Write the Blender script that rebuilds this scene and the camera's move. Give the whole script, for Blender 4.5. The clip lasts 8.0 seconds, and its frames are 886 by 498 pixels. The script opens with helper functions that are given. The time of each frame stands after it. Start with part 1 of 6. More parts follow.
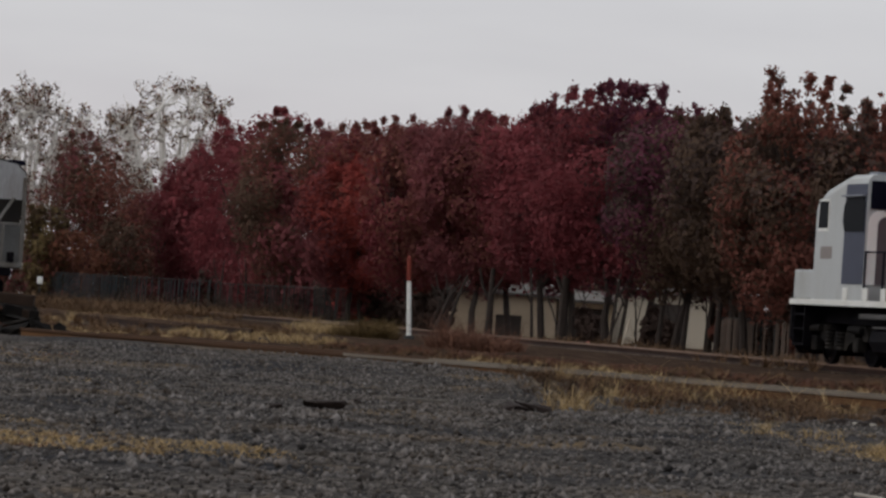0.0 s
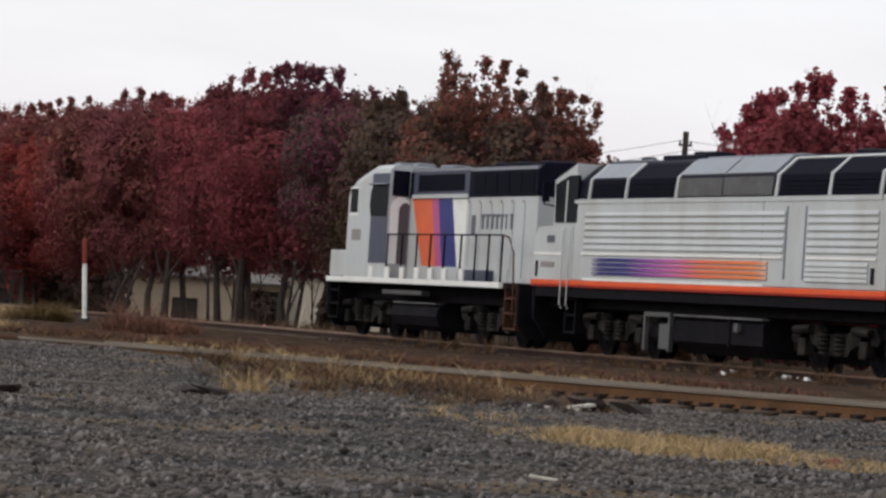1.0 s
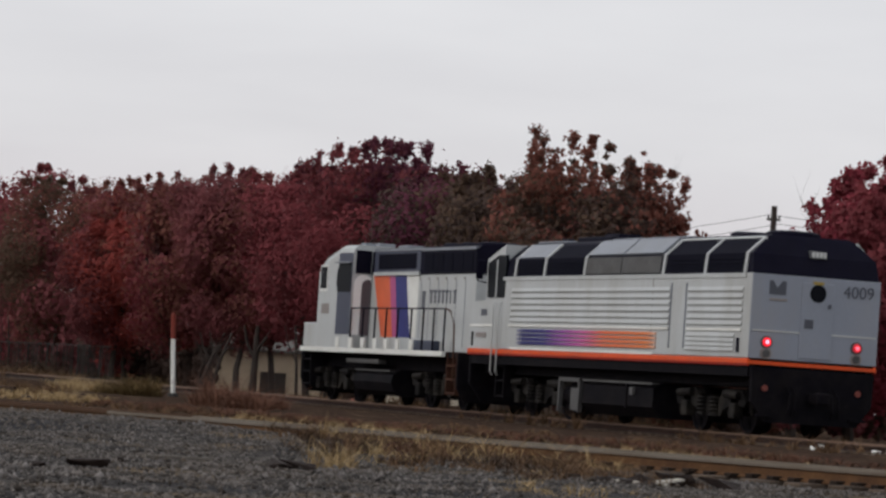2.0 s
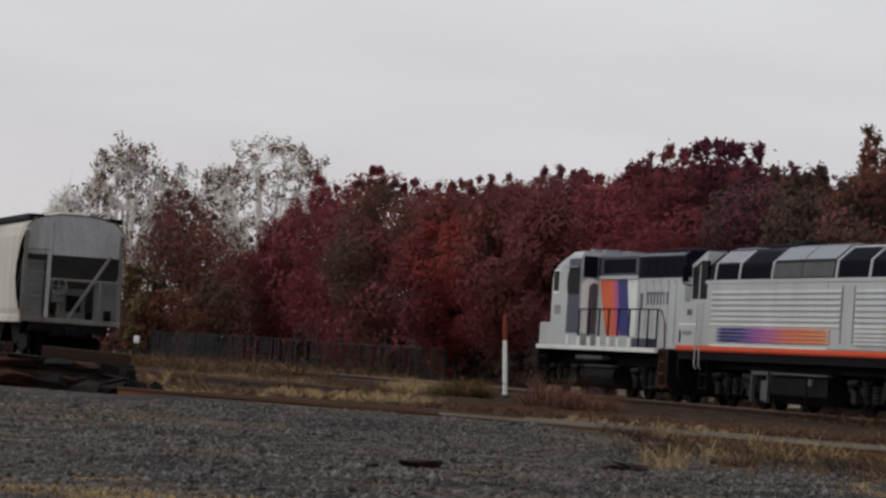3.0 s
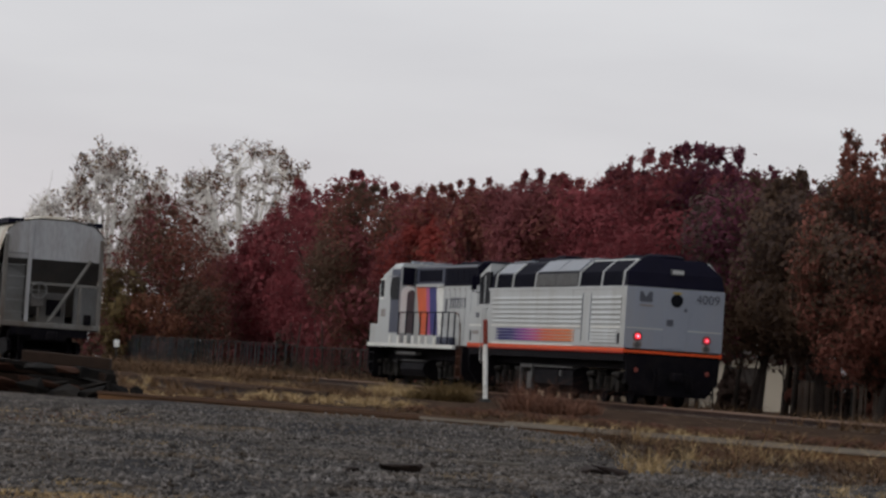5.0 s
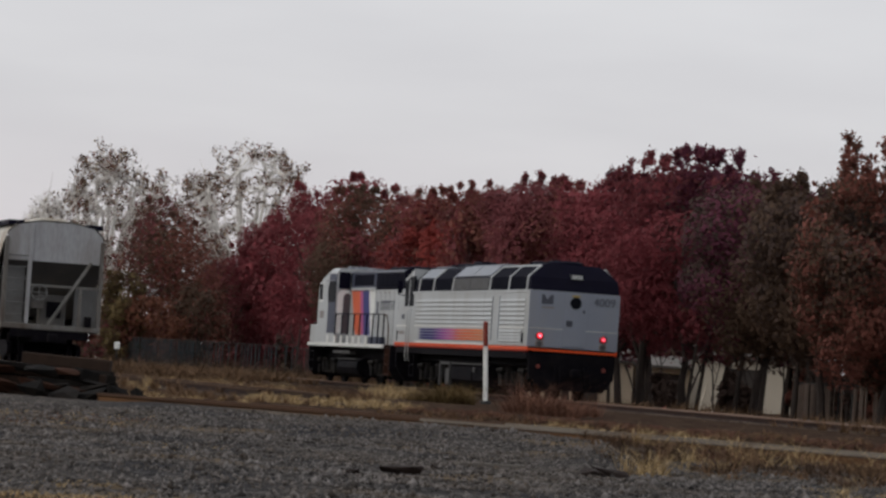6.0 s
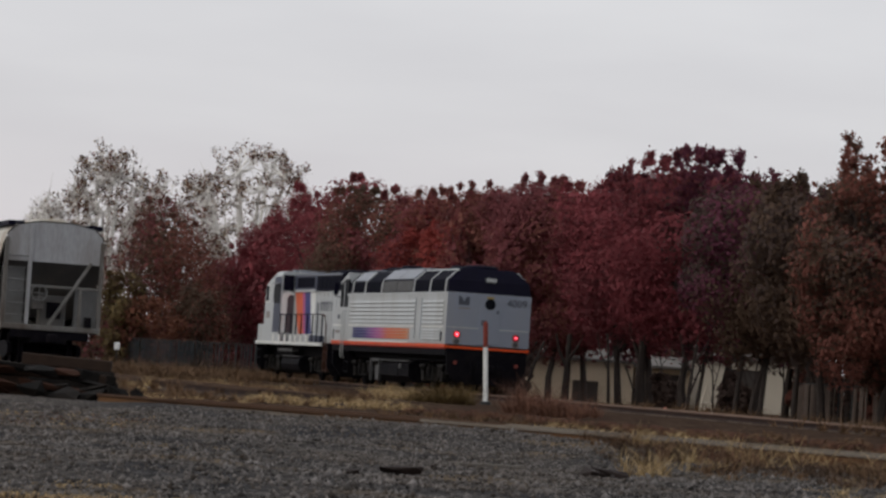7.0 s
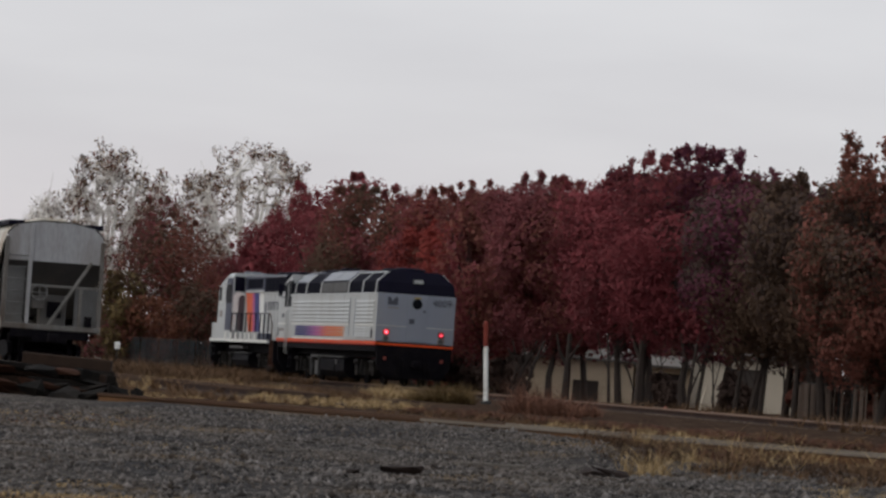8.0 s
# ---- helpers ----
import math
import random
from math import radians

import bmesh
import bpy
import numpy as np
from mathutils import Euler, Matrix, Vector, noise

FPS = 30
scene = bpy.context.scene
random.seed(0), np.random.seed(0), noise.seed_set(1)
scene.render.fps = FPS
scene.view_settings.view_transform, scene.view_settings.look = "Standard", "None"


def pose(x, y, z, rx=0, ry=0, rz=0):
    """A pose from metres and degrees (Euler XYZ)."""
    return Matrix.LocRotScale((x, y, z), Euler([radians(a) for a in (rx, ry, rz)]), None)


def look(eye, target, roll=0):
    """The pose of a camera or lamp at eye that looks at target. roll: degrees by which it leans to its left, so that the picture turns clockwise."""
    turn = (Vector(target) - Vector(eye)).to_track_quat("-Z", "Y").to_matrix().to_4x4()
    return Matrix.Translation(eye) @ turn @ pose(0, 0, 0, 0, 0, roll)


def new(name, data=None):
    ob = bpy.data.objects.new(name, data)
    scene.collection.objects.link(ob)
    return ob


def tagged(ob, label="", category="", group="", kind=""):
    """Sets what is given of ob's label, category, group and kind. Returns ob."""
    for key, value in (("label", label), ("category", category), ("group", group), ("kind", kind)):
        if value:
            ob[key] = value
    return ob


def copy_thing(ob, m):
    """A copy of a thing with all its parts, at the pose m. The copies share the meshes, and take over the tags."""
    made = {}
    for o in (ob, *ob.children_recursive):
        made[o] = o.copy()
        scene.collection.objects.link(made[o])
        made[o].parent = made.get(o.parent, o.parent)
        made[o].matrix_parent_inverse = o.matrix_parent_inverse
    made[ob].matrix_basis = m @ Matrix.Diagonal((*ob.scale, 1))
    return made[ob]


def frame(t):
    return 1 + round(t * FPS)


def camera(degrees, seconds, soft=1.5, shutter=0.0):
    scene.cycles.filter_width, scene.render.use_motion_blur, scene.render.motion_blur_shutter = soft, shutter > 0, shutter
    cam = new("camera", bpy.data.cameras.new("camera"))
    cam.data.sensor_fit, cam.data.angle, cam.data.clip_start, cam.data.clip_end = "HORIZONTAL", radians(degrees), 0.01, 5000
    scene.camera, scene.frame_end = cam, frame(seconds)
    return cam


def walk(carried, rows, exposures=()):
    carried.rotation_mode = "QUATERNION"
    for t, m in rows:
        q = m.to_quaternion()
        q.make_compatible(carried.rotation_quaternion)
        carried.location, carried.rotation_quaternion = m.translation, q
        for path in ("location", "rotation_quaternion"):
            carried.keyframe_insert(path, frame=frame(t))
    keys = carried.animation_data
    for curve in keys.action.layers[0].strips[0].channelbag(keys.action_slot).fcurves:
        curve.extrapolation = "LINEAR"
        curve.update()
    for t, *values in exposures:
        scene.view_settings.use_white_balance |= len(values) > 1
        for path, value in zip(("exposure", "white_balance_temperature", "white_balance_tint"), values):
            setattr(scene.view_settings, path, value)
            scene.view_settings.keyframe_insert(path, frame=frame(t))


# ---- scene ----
# World: z = 0 is the gravel lot, y runs away from the camera, rail heads lie at RAIL.
RAIL = 0.2
EYE = (0.0, 0.0, 0.79)
ROLL = 3.845
HEAD = 0.248917                     # heading of the running track, to the left of y
U = Vector((-math.sin(HEAD), math.cos(HEAD), 0))
N = Vector((-math.cos(HEAD), -math.sin(HEAD), 0))

# ---------------------------------------------------------------- camera
cam = camera(13.404, 8.0, soft=2.7)


def aim(yaw, pitch):
    y, p = radians(yaw), radians(pitch)
    d = Vector((math.sin(y) * math.cos(p), math.cos(y) * math.cos(p), math.sin(p)))
    return look(EYE, Vector(EYE) + 100 * d, ROLL)


PAN = [(0.0, 1.2315, 0.9862), (0.1, 1.0113, 0.5685), (0.2, 1.4341, 0.5442), (0.3, 1.9086, 0.5235), (0.4, 2.7825, 0.5099),
       (0.5, 3.269, 0.5186), (0.6, 4.034, 0.6074), (0.7, 4.6144, 0.7464), (0.8, 5.4681, 0.8565), (1.0, 6.1521, 1.0543),
       (1.2, 5.9187, 1.3343), (2.3, 4.5889, 2.1626), (2.4, 4.3663, 2.1376), (2.5, 3.3178, 2.0898), (2.6, 2.4719, 2.0516),
       (2.7, 1.8064, 2.0118), (2.8, 1.1055, 1.9407), (3.0, -0.284, 1.7835), (3.1, -1.4376, 1.6256), (3.2, -1.735, 1.59),
       (3.3, -1.1407, 1.6612), (3.4, -0.7577, 1.6936), (3.5, -0.477, 1.715), (3.6, -0.4097, 1.7593), (3.7, -0.3093, 1.8108),
       (3.8, 0.0115, 1.8681), (3.9, 0.0974, 1.9084), (4.0, 0.0794, 1.9268), (4.5, 0.0195, 1.8629), (6.0, 0.0043, 1.8963),
       (6.5, -0.0012, 1.9131), (7.0, 0.0037, 1.9049), (7.5, -0.0012, 1.9131), (8.0, 0.0, 1.896)]
walk(cam, [(t, aim(y, p)) for t, y, p in PAN], exposures=[(0.0, -0.12), (0.2, 0.1), (0.5, 0.41), (1.0, 0.48), (1.2, 0.46), (2.3, 0.02), (2.7, -0.02), (3.5, -0.02), (5.0, 0.0), (6.0, 0.01), (8.0, 0.02)])

# ---------------------------------------------------------------- light
world = bpy.data.worlds.new("overcast_sky")
scene.world = world
world.use_nodes = True
wt = world.node_tree
wt.nodes.clear()
w_out = wt.nodes.new("ShaderNodeOutputWorld")
w_bg = wt.nodes.new("ShaderNodeBackground")
w_sky = wt.nodes.new("ShaderNodeTexSky")
w_sky.sky_type = "NISHITA"
w_sky.sun_disc = False
w_sky.sun_elevation = radians(30)
w_sky.sun_rotation = radians(-115)
w_co = wt.nodes.new("ShaderNodeTexCoord")
w_sep = wt.nodes.new("ShaderNodeSeparateXYZ")
w_ramp = wt.nodes.new("ShaderNodeValToRGB")
w_map = wt.nodes.new("ShaderNodeMapping")
w_map.inputs["Scale"].default_value = (3, 3, 14)
w_noise = wt.nodes.new("ShaderNodeTexNoise")
w_noise.inputs["Scale"].default_value = 3.0
w_noise.inputs["Detail"].default_value = 4
w_cloud = wt.nodes.new("ShaderNodeMix")
w_cloud.data_type = "RGBA"
w_cloud.blend_type = "OVERLAY"
w_cloud.inputs[0].default_value = 0.20
w_mix = wt.nodes.new("ShaderNodeMix")
w_mix.data_type = "RGBA"
w_mix.inputs[0].default_value = 0.93
w_scale = wt.nodes.new("ShaderNodeVectorMath")
w_scale.operation = "SCALE"
w_scale.inputs["Scale"].default_value = 0.08
el = w_ramp.color_ramp.elements
el[0].position, el[0].color = 0.0, (0.623, 0.575, 0.600, 1)
el[1].position, el[1].color = 1.0, (0.80, 0.83, 0.87, 1)
for p_, c_ in ((0.03, (0.611, 0.58, 0.607, 1)), (0.065, (0.632, 0.622, 0.645, 1)), (0.1, (0.664, 0.66, 0.682, 1)), (0.25, (0.668, 0.67, 0.692, 1))):
    e_ = el.new(p_)
    e_.color = c_
wt.links.new(w_co.outputs["Generated"], w_sep.inputs[0])
wt.links.new(w_sep.outputs["Z"], w_ramp.inputs[0])
wt.links.new(w_co.outputs["Generated"], w_map.inputs[0])
wt.links.new(w_map.outputs[0], w_noise.inputs["Vector"])
wt.links.new(w_ramp.outputs[0], w_cloud.inputs[6])
wt.links.new(w_noise.outputs["Fac"], w_cloud.inputs[7])
wt.links.new(w_sky.outputs[0], w_scale.inputs[0])
wt.links.new(w_scale.outputs[0], w_mix.inputs[6])
wt.links.new(w_cloud.outputs[2], w_mix.inputs[7])
wt.links.new(w_mix.outputs[2], w_bg.inputs["Color"])
wt.links.new(w_bg.outputs[0], w_out.inputs[0])
w_bg.inputs["Strength"].default_value = 1.06

sun_data = bpy.data.lights.new("sun", "SUN")
sun_data.energy = 0.85
sun_data.angle = radians(25)
sun_data.color = (1.0, 0.96, 0.9)
sun = new("sun", sun_data)
sun.matrix_world = look((-95, -30, 58), (0, 0, 0))


# ---------------------------------------------------------------- materials
def mat(name, color, rough=0.7, metal=0.0, var=0.25, scale=3.0, fine=40.0, bump=0.0, dirt=None, dirt_amount=0.35, random_hue=0.0,
        translucent=0.0, island=0.0, spec=0.5, stretch=(1, 1, 1)):
    """Base colour broken up at two scales, an optional dirt colour in blotches, fine relief."""
    m = bpy.data.materials.new(name)
    m.use_nodes = True
    t = m.node_tree
    b = t.nodes["Principled BSDF"]
    b.inputs["Roughness"].default_value = rough
    b.inputs["Metallic"].default_value = metal
    b.inputs["Specular IOR Level"].default_value = spec if rough < 0.55 else min(spec, 0.2)
    co = t.nodes.new("ShaderNodeTexCoord")
    mp = t.nodes.new("ShaderNodeMapping")
    mp.inputs["Scale"].default_value = stretch
    t.links.new(co.outputs["Object"], mp.inputs[0])
    n1 = t.nodes.new("ShaderNodeTexNoise")
    n1.inputs["Scale"].default_value = scale
    n1.inputs["Detail"].default_value = 5
    n2 = t.nodes.new("ShaderNodeTexNoise")
    n2.inputs["Scale"].default_value = fine
    n2.inputs["Detail"].default_value = 3
    for n_ in (n1, n2):
        t.links.new(mp.outputs[0], n_.inputs["Vector"])
    add = t.nodes.new("ShaderNodeMath")
    add.operation = "ADD"
    t.links.new(n1.outputs["Fac"], add.inputs[0])
    t.links.new(n2.outputs["Fac"], add.inputs[1])
    rng = t.nodes.new("ShaderNodeMapRange")
    rng.inputs["From Min"].default_value, rng.inputs["From Max"].default_value = 0.6, 1.4
    rng.inputs["To Min"].default_value, rng.inputs["To Max"].default_value = 1 - var, 1 + var
    t.links.new(add.outputs[0], rng.inputs["Value"])
    sc = t.nodes.new("ShaderNodeVectorMath")
    sc.operation = "SCALE"
    sc.inputs[0].default_value = color
    t.links.new(rng.outputs[0], sc.inputs["Scale"])
    col = sc.outputs[0]
    if island or random_hue:
        src = t.nodes.new("ShaderNodeNewGeometry") if island else t.nodes.new("ShaderNodeObjectInfo")
        out = src.outputs["Random Per Island"] if island else src.outputs["Random"]
        k = island or random_hue
        r2 = t.nodes.new("ShaderNodeMapRange")
        r2.inputs["To Min"].default_value, r2.inputs["To Max"].default_value = 1 - k, 1 + k
        t.links.new(out, r2.inputs["Value"])
        s2 = t.nodes.new("ShaderNodeVectorMath")
        s2.operation = "SCALE"
        t.links.new(col, s2.inputs[0])
        t.links.new(r2.outputs[0], s2.inputs["Scale"])
        col = s2.outputs[0]
    if dirt:
        n3 = t.nodes.new("ShaderNodeTexNoise")
        n3.inputs["Scale"].default_value = scale * 0.6
        n3.inputs["Detail"].default_value = 8
        n3.inputs["Roughness"].default_value = 0.7
        t.links.new(mp.outputs[0], n3.inputs["Vector"])
        r3 = t.nodes.new("ShaderNodeMapRange")
        r3.inputs["From Min"].default_value, r3.inputs["From Max"].default_value = 0.45, 0.72
        r3.inputs["To Max"].default_value = dirt_amount * 2
        t.links.new(n3.outputs["Fac"], r3.inputs["Value"])
        mx = t.nodes.new("ShaderNodeMix")
        mx.data_type = "RGBA"
        t.links.new(r3.outputs[0], mx.inputs[0])
        t.links.new(col, mx.inputs[6])
        mx.inputs[7].default_value = (*dirt, 1)
        col = mx.outputs[2]
    t.links.new(col, b.inputs["Base Color"])
    if bump:
        bp = t.nodes.new("ShaderNodeBump")
        bp.inputs["Strength"].default_value = bump
        bp.inputs["Distance"].default_value = 0.02
        t.links.new(n2.outputs["Fac"], bp.inputs["Height"])
        t.links.new(bp.outputs[0], b.inputs["Normal"])
    if translucent:
        tr = t.nodes.new("ShaderNodeBsdfTranslucent")
        t.links.new(col, tr.inputs["Color"])
        ms = t.nodes.new("ShaderNodeMixShader")
        ms.inputs[0].default_value = translucent
        t.links.new(b.outputs[0], ms.inputs[1])
        t.links.new(tr.outputs[0], ms.inputs[2])
        t.links.new(ms.outputs[0], t.nodes["Material Output"].inputs["Surface"])
    return m


def glow(name, color, strength):
    m = bpy.data.materials.new(name)
    m.use_nodes = True
    b = m.node_tree.nodes["Principled BSDF"]
    b.inputs["Base Color"].default_value = (*color, 1)
    b.inputs["Emission Color"].default_value = (*color, 1)
    b.inputs["Emission Strength"].default_value = strength
    return m


SILVER = mat("silver_paint", (0.425, 0.44, 0.445), 0.45, 0.0, 0.08, 1.3, 30, dirt=(0.27, 0.25, 0.22), dirt_amount=0.28, stretch=(1, 1, 0.35))
# darker copy of the silver: the end wall's shade is in the colour
SILVER_SHADED = mat("grey_end_paint", (0.232, 0.254, 0.305), 0.5, 0.0, 0.07, 1.3, 30, dirt=(0.27, 0.26, 0.25), dirt_amount=0.2, stretch=(1, 1, 0.35))
WHITE_PAINT = mat("white_paint", (0.70, 0.70, 0.67), 0.5, 0, 0.08, 2, 30, dirt=(0.42, 0.38, 0.31), dirt_amount=0.2)
BLACK_PAINT = mat("black_roof_paint", (0.0062, 0.0058, 0.0145), 0.6, 0, 0.3, 1.5, 30, dirt=(0.012, 0.011, 0.014), dirt_amount=0.2, spec=0.04)
TRUCK_IRON = mat("dusty_truck_iron", (0.0075, 0.0066, 0.0068), 0.7, 0.0, 0.5, 2.6, 30, bump=0.3, dirt=(0.075, 0.066, 0.055), dirt_amount=0.24, spec=0.08)
RUSTY_STEP = mat("rusty_step_iron", (0.06, 0.026, 0.018), 0.75, 0.0, 0.35, 3, 40, dirt=(0.12, 0.07, 0.045), dirt_amount=0.3, spec=0.1)
UNDERFRAME = mat("greasy_black_iron", (0.0042, 0.0036, 0.0056), 0.7, 0.0, 0.5, 4, 60, bump=0.3, dirt=(0.022, 0.018, 0.017), dirt_amount=0.22, spec=0.06)
ORANGE = mat("orange_paint", (0.62, 0.12, 0.05), 0.45, 0, 0.1, 2, 30, dirt=(0.3, 0.12, 0.07), dirt_amount=0.15, spec=0.15)
RED_SILL = mat("orange_red_sill_paint", (0.66, 0.085, 0.022), 0.45, 0, 0.12, 2, 30, dirt=(0.25, 0.09, 0.05), dirt_amount=0.15, spec=0.15)
DEEP_RED = mat("deep_red_sill_paint", (0.30, 0.022, 0.012), 0.5, 0, 0.12, 2, 30, dirt=(0.08, 0.02, 0.015), dirt_amount=0.2, spec=0.12)
# whiter than WHITE_PAINT: light caught by the arched panel is in the colour
ARCH_WHITE = mat("clean_white_paint", (0.83, 0.83, 0.82), 0.5, 0, 0.05, 2, 30)
PURPLE = mat("purple_paint", (0.40, 0.085, 0.22), 0.45, 0, 0.1, 2, 30, spec=0.15)
BLUE = mat("blue_paint", (0.03, 0.035, 0.16), 0.45, 0, 0.1, 2, 30, spec=0.15)
GREY_BLUE = mat("grey_blue_paint", (0.062, 0.068, 0.098), 0.5, 0, 0.12, 2, 30, spec=0.15)
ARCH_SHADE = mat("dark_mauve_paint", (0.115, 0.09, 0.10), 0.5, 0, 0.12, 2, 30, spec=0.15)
GREY_WARM = mat("warm_grey_paint", (0.22, 0.19, 0.18), 0.5, 0, 0.12, 2, 30)
STEEL_ROOF = mat("bare_grey_roof_panel", (0.20, 0.215, 0.25), 0.45, 0.2, 0.12, 2, 30, dirt=(0.16, 0.16, 0.16), dirt_amount=0.3)
DARK_GLASS = mat("dark_window_glass", (0.006, 0.007, 0.010), 0.5, 0, 0.1, 1, 8, spec=0.06)
DULL_STEEL = mat("dull_grey_steel", (0.085, 0.083, 0.084), 0.6, 0.1, 0.25, 3, 40, dirt=(0.04, 0.035, 0.03), dirt_amount=0.35, spec=0.2)
DARK_GRILLE = mat("dark_intake_grille", (0.006, 0.006, 0.012), 0.8, 0, 0.3, 2, 60, spec=0.04)
HOPPER_PAINT = mat("weathered_light_grey_paint", (0.53, 0.51, 0.46), 0.6, 0, 0.16, 0.8, 20, dirt=(0.27, 0.19, 0.12), dirt_amount=0.42, stretch=(1, 1, 0.3))
# base darkened for the shade in the hopper's end recess, brown dirt over it
RECESS_SHADE_DIRT = mat("sooty_slope_sheet", (0.085, 0.083, 0.083), 0.8, 0, 0.25, 0.8, 20, dirt=(0.16, 0.13, 0.10), dirt_amount=0.3, spec=0.1)
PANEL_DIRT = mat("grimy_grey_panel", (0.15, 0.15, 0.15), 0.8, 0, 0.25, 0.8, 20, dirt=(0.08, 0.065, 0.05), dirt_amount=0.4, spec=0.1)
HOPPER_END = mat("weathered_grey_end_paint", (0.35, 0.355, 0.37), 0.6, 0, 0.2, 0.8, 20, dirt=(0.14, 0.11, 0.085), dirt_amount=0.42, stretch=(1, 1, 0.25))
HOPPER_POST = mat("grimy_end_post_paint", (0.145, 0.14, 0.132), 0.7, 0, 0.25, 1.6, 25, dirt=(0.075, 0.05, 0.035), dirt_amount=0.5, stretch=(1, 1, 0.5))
RAIL_SIDE = mat("rusty_rail_steel", (0.022, 0.011, 0.0085), 0.85, 0.0, 0.3, 3, 60, bump=0.3, dirt=(0.045, 0.02, 0.013), dirt_amount=0.35)
SIDING_RUST = mat("orange_rusted_rail_steel", (0.112, 0.056, 0.025), 0.85, 0.0, 0.35, 1.2, 40, bump=0.3, dirt=(0.05, 0.024, 0.014), dirt_amount=0.5)
DARK_ANCHOR = mat("dark_rail_anchor_iron", (0.02, 0.013, 0.010), 0.85, 0.0, 0.3, 3, 60)
RAIL_HEAD = mat("worn_rail_head", (0.155, 0.100, 0.074), 0.7, 0.0, 0.25, 3, 60, spec=0.2)
OLD_RUST_HEAD = mat("deep_rusted_rail_head", (0.058, 0.030, 0.017), 0.85, 0.0, 0.3, 1.5, 50)
SIDING_HEAD = mat("dull_tan_rail_head", (0.14, 0.117, 0.095), 0.75, 0.0, 0.22, 1.5, 50, dirt=(0.10, 0.065, 0.04), dirt_amount=0.3)
TIE = mat("old_tie_wood", (0.075, 0.055, 0.042), 0.9, 0, 0.35, 6, 50, bump=0.5, random_hue=0.3, dirt=(0.15, 0.11, 0.08), dirt_amount=0.3)
BARK = mat("dark_bark", (0.043, 0.033, 0.029), 0.9, 0, 0.3, 5, 40, bump=0.5)
PALE_BARK = mat("pale_bark", (0.78, 0.75, 0.71), 0.9, 0, 0.2, 2, 20, bump=0.3, dirt=(0.3, 0.25, 0.21), dirt_amount=0.2)
GLOW_RED = glow("red_marker_lamp", (0.85, 0.012, 0.03), 0.75)
DIM_RED = glow("dim_red_marker_lamp", (0.55, 0.015, 0.03), 0.4)
BULB = glow("bright_lamp_bulb", (1.0, 0.22, 0.30), 2.6)
DIM_BULB = glow("dim_lamp_bulb", (1.0, 0.12, 0.18), 1.6)
LEAF = {
    "crimson": mat("crimson_leaves", (0.205, 0.044, 0.052), 0.75, 0, 0.4, 0.3, 1.6, translucent=0.32, island=0.15, spec=0.2),
    "red": mat("bright_red_leaves", (0.25, 0.044, 0.036), 0.75, 0, 0.4, 0.3, 1.6, translucent=0.32, island=0.15, spec=0.2),
    "rust": mat("rust_brown_leaves", (0.196, 0.072, 0.054), 0.75, 0, 0.4, 0.3, 1.6, translucent=0.32, island=0.15, spec=0.2),
    "olive": mat("olive_brown_leaves", (0.105, 0.064, 0.043), 0.75, 0, 0.4, 0.3, 1.6, translucent=0.32, island=0.15, spec=0.2),
    "maroon": mat("maroon_leaves", (0.178, 0.050, 0.055), 0.75, 0, 0.4, 0.3, 1.6, translucent=0.32, island=0.15, spec=0.2),
    "pale": mat("pale_withered_leaves", (0.42, 0.33, 0.24), 0.75, 0, 0.3, 0.35, 3, translucent=0.32, island=0.24, spec=0.2),
    "dark": mat("dark_withered_leaves", (0.072, 0.048, 0.041), 0.8, 0, 0.35, 0.35, 3, translucent=0.2, island=0.2, spec=0.1),
    "grape": mat("plum_red_leaves", (0.125, 0.034, 0.056), 0.75, 0, 0.4, 0.3, 1.6, translucent=0.32, island=0.15, spec=0.2),
    "rose": mat("rosy_crimson_leaves", (0.27, 0.043, 0.062), 0.75, 0, 0.4, 0.3, 1.6, translucent=0.36, island=0.15, spec=0.2),
    "gold": mat("yellow_green_leaves", (0.135, 0.095, 0.040), 0.75, 0, 0.4, 0.3, 1.6, translucent=0.32, island=0.15, spec=0.2),
    "orange": mat("dull_orange_leaves", (0.17, 0.068, 0.04), 0.75, 0, 0.4, 0.3, 1.6, translucent=0.32, island=0.15, spec=0.2),
    "umber": mat("dark_umber_leaves", (0.086, 0.056, 0.047), 0.75, 0, 0.4, 0.3, 1.6, translucent=0.3, island=0.15, spec=0.2),
}


# ---------------------------------------------------------------- mesh helpers
def box(bm, x0, x1, y0, y1, z0, z1, bevel=0.0):
    vs = [bm.verts.new(p) for p in ((x0, y0, z0), (x1, y0, z0), (x1, y1, z0), (x0, y1, z0), (x0, y0, z1), (x1, y0, z1), (x1, y1, z1), (x0, y1, z1))]
    fs = [bm.faces.new([vs[i] for i in q]) for q in ((3, 2, 1, 0), (4, 5, 6, 7), (0, 1, 5, 4), (1, 2, 6, 5), (2, 3, 7, 6), (3, 0, 4, 7))]
    if bevel:
        es = {e for f in fs for e in f.edges}
        bmesh.ops.bevel(bm, geom=list(es), offset=bevel, segments=2, affect="EDGES", profile=0.5)


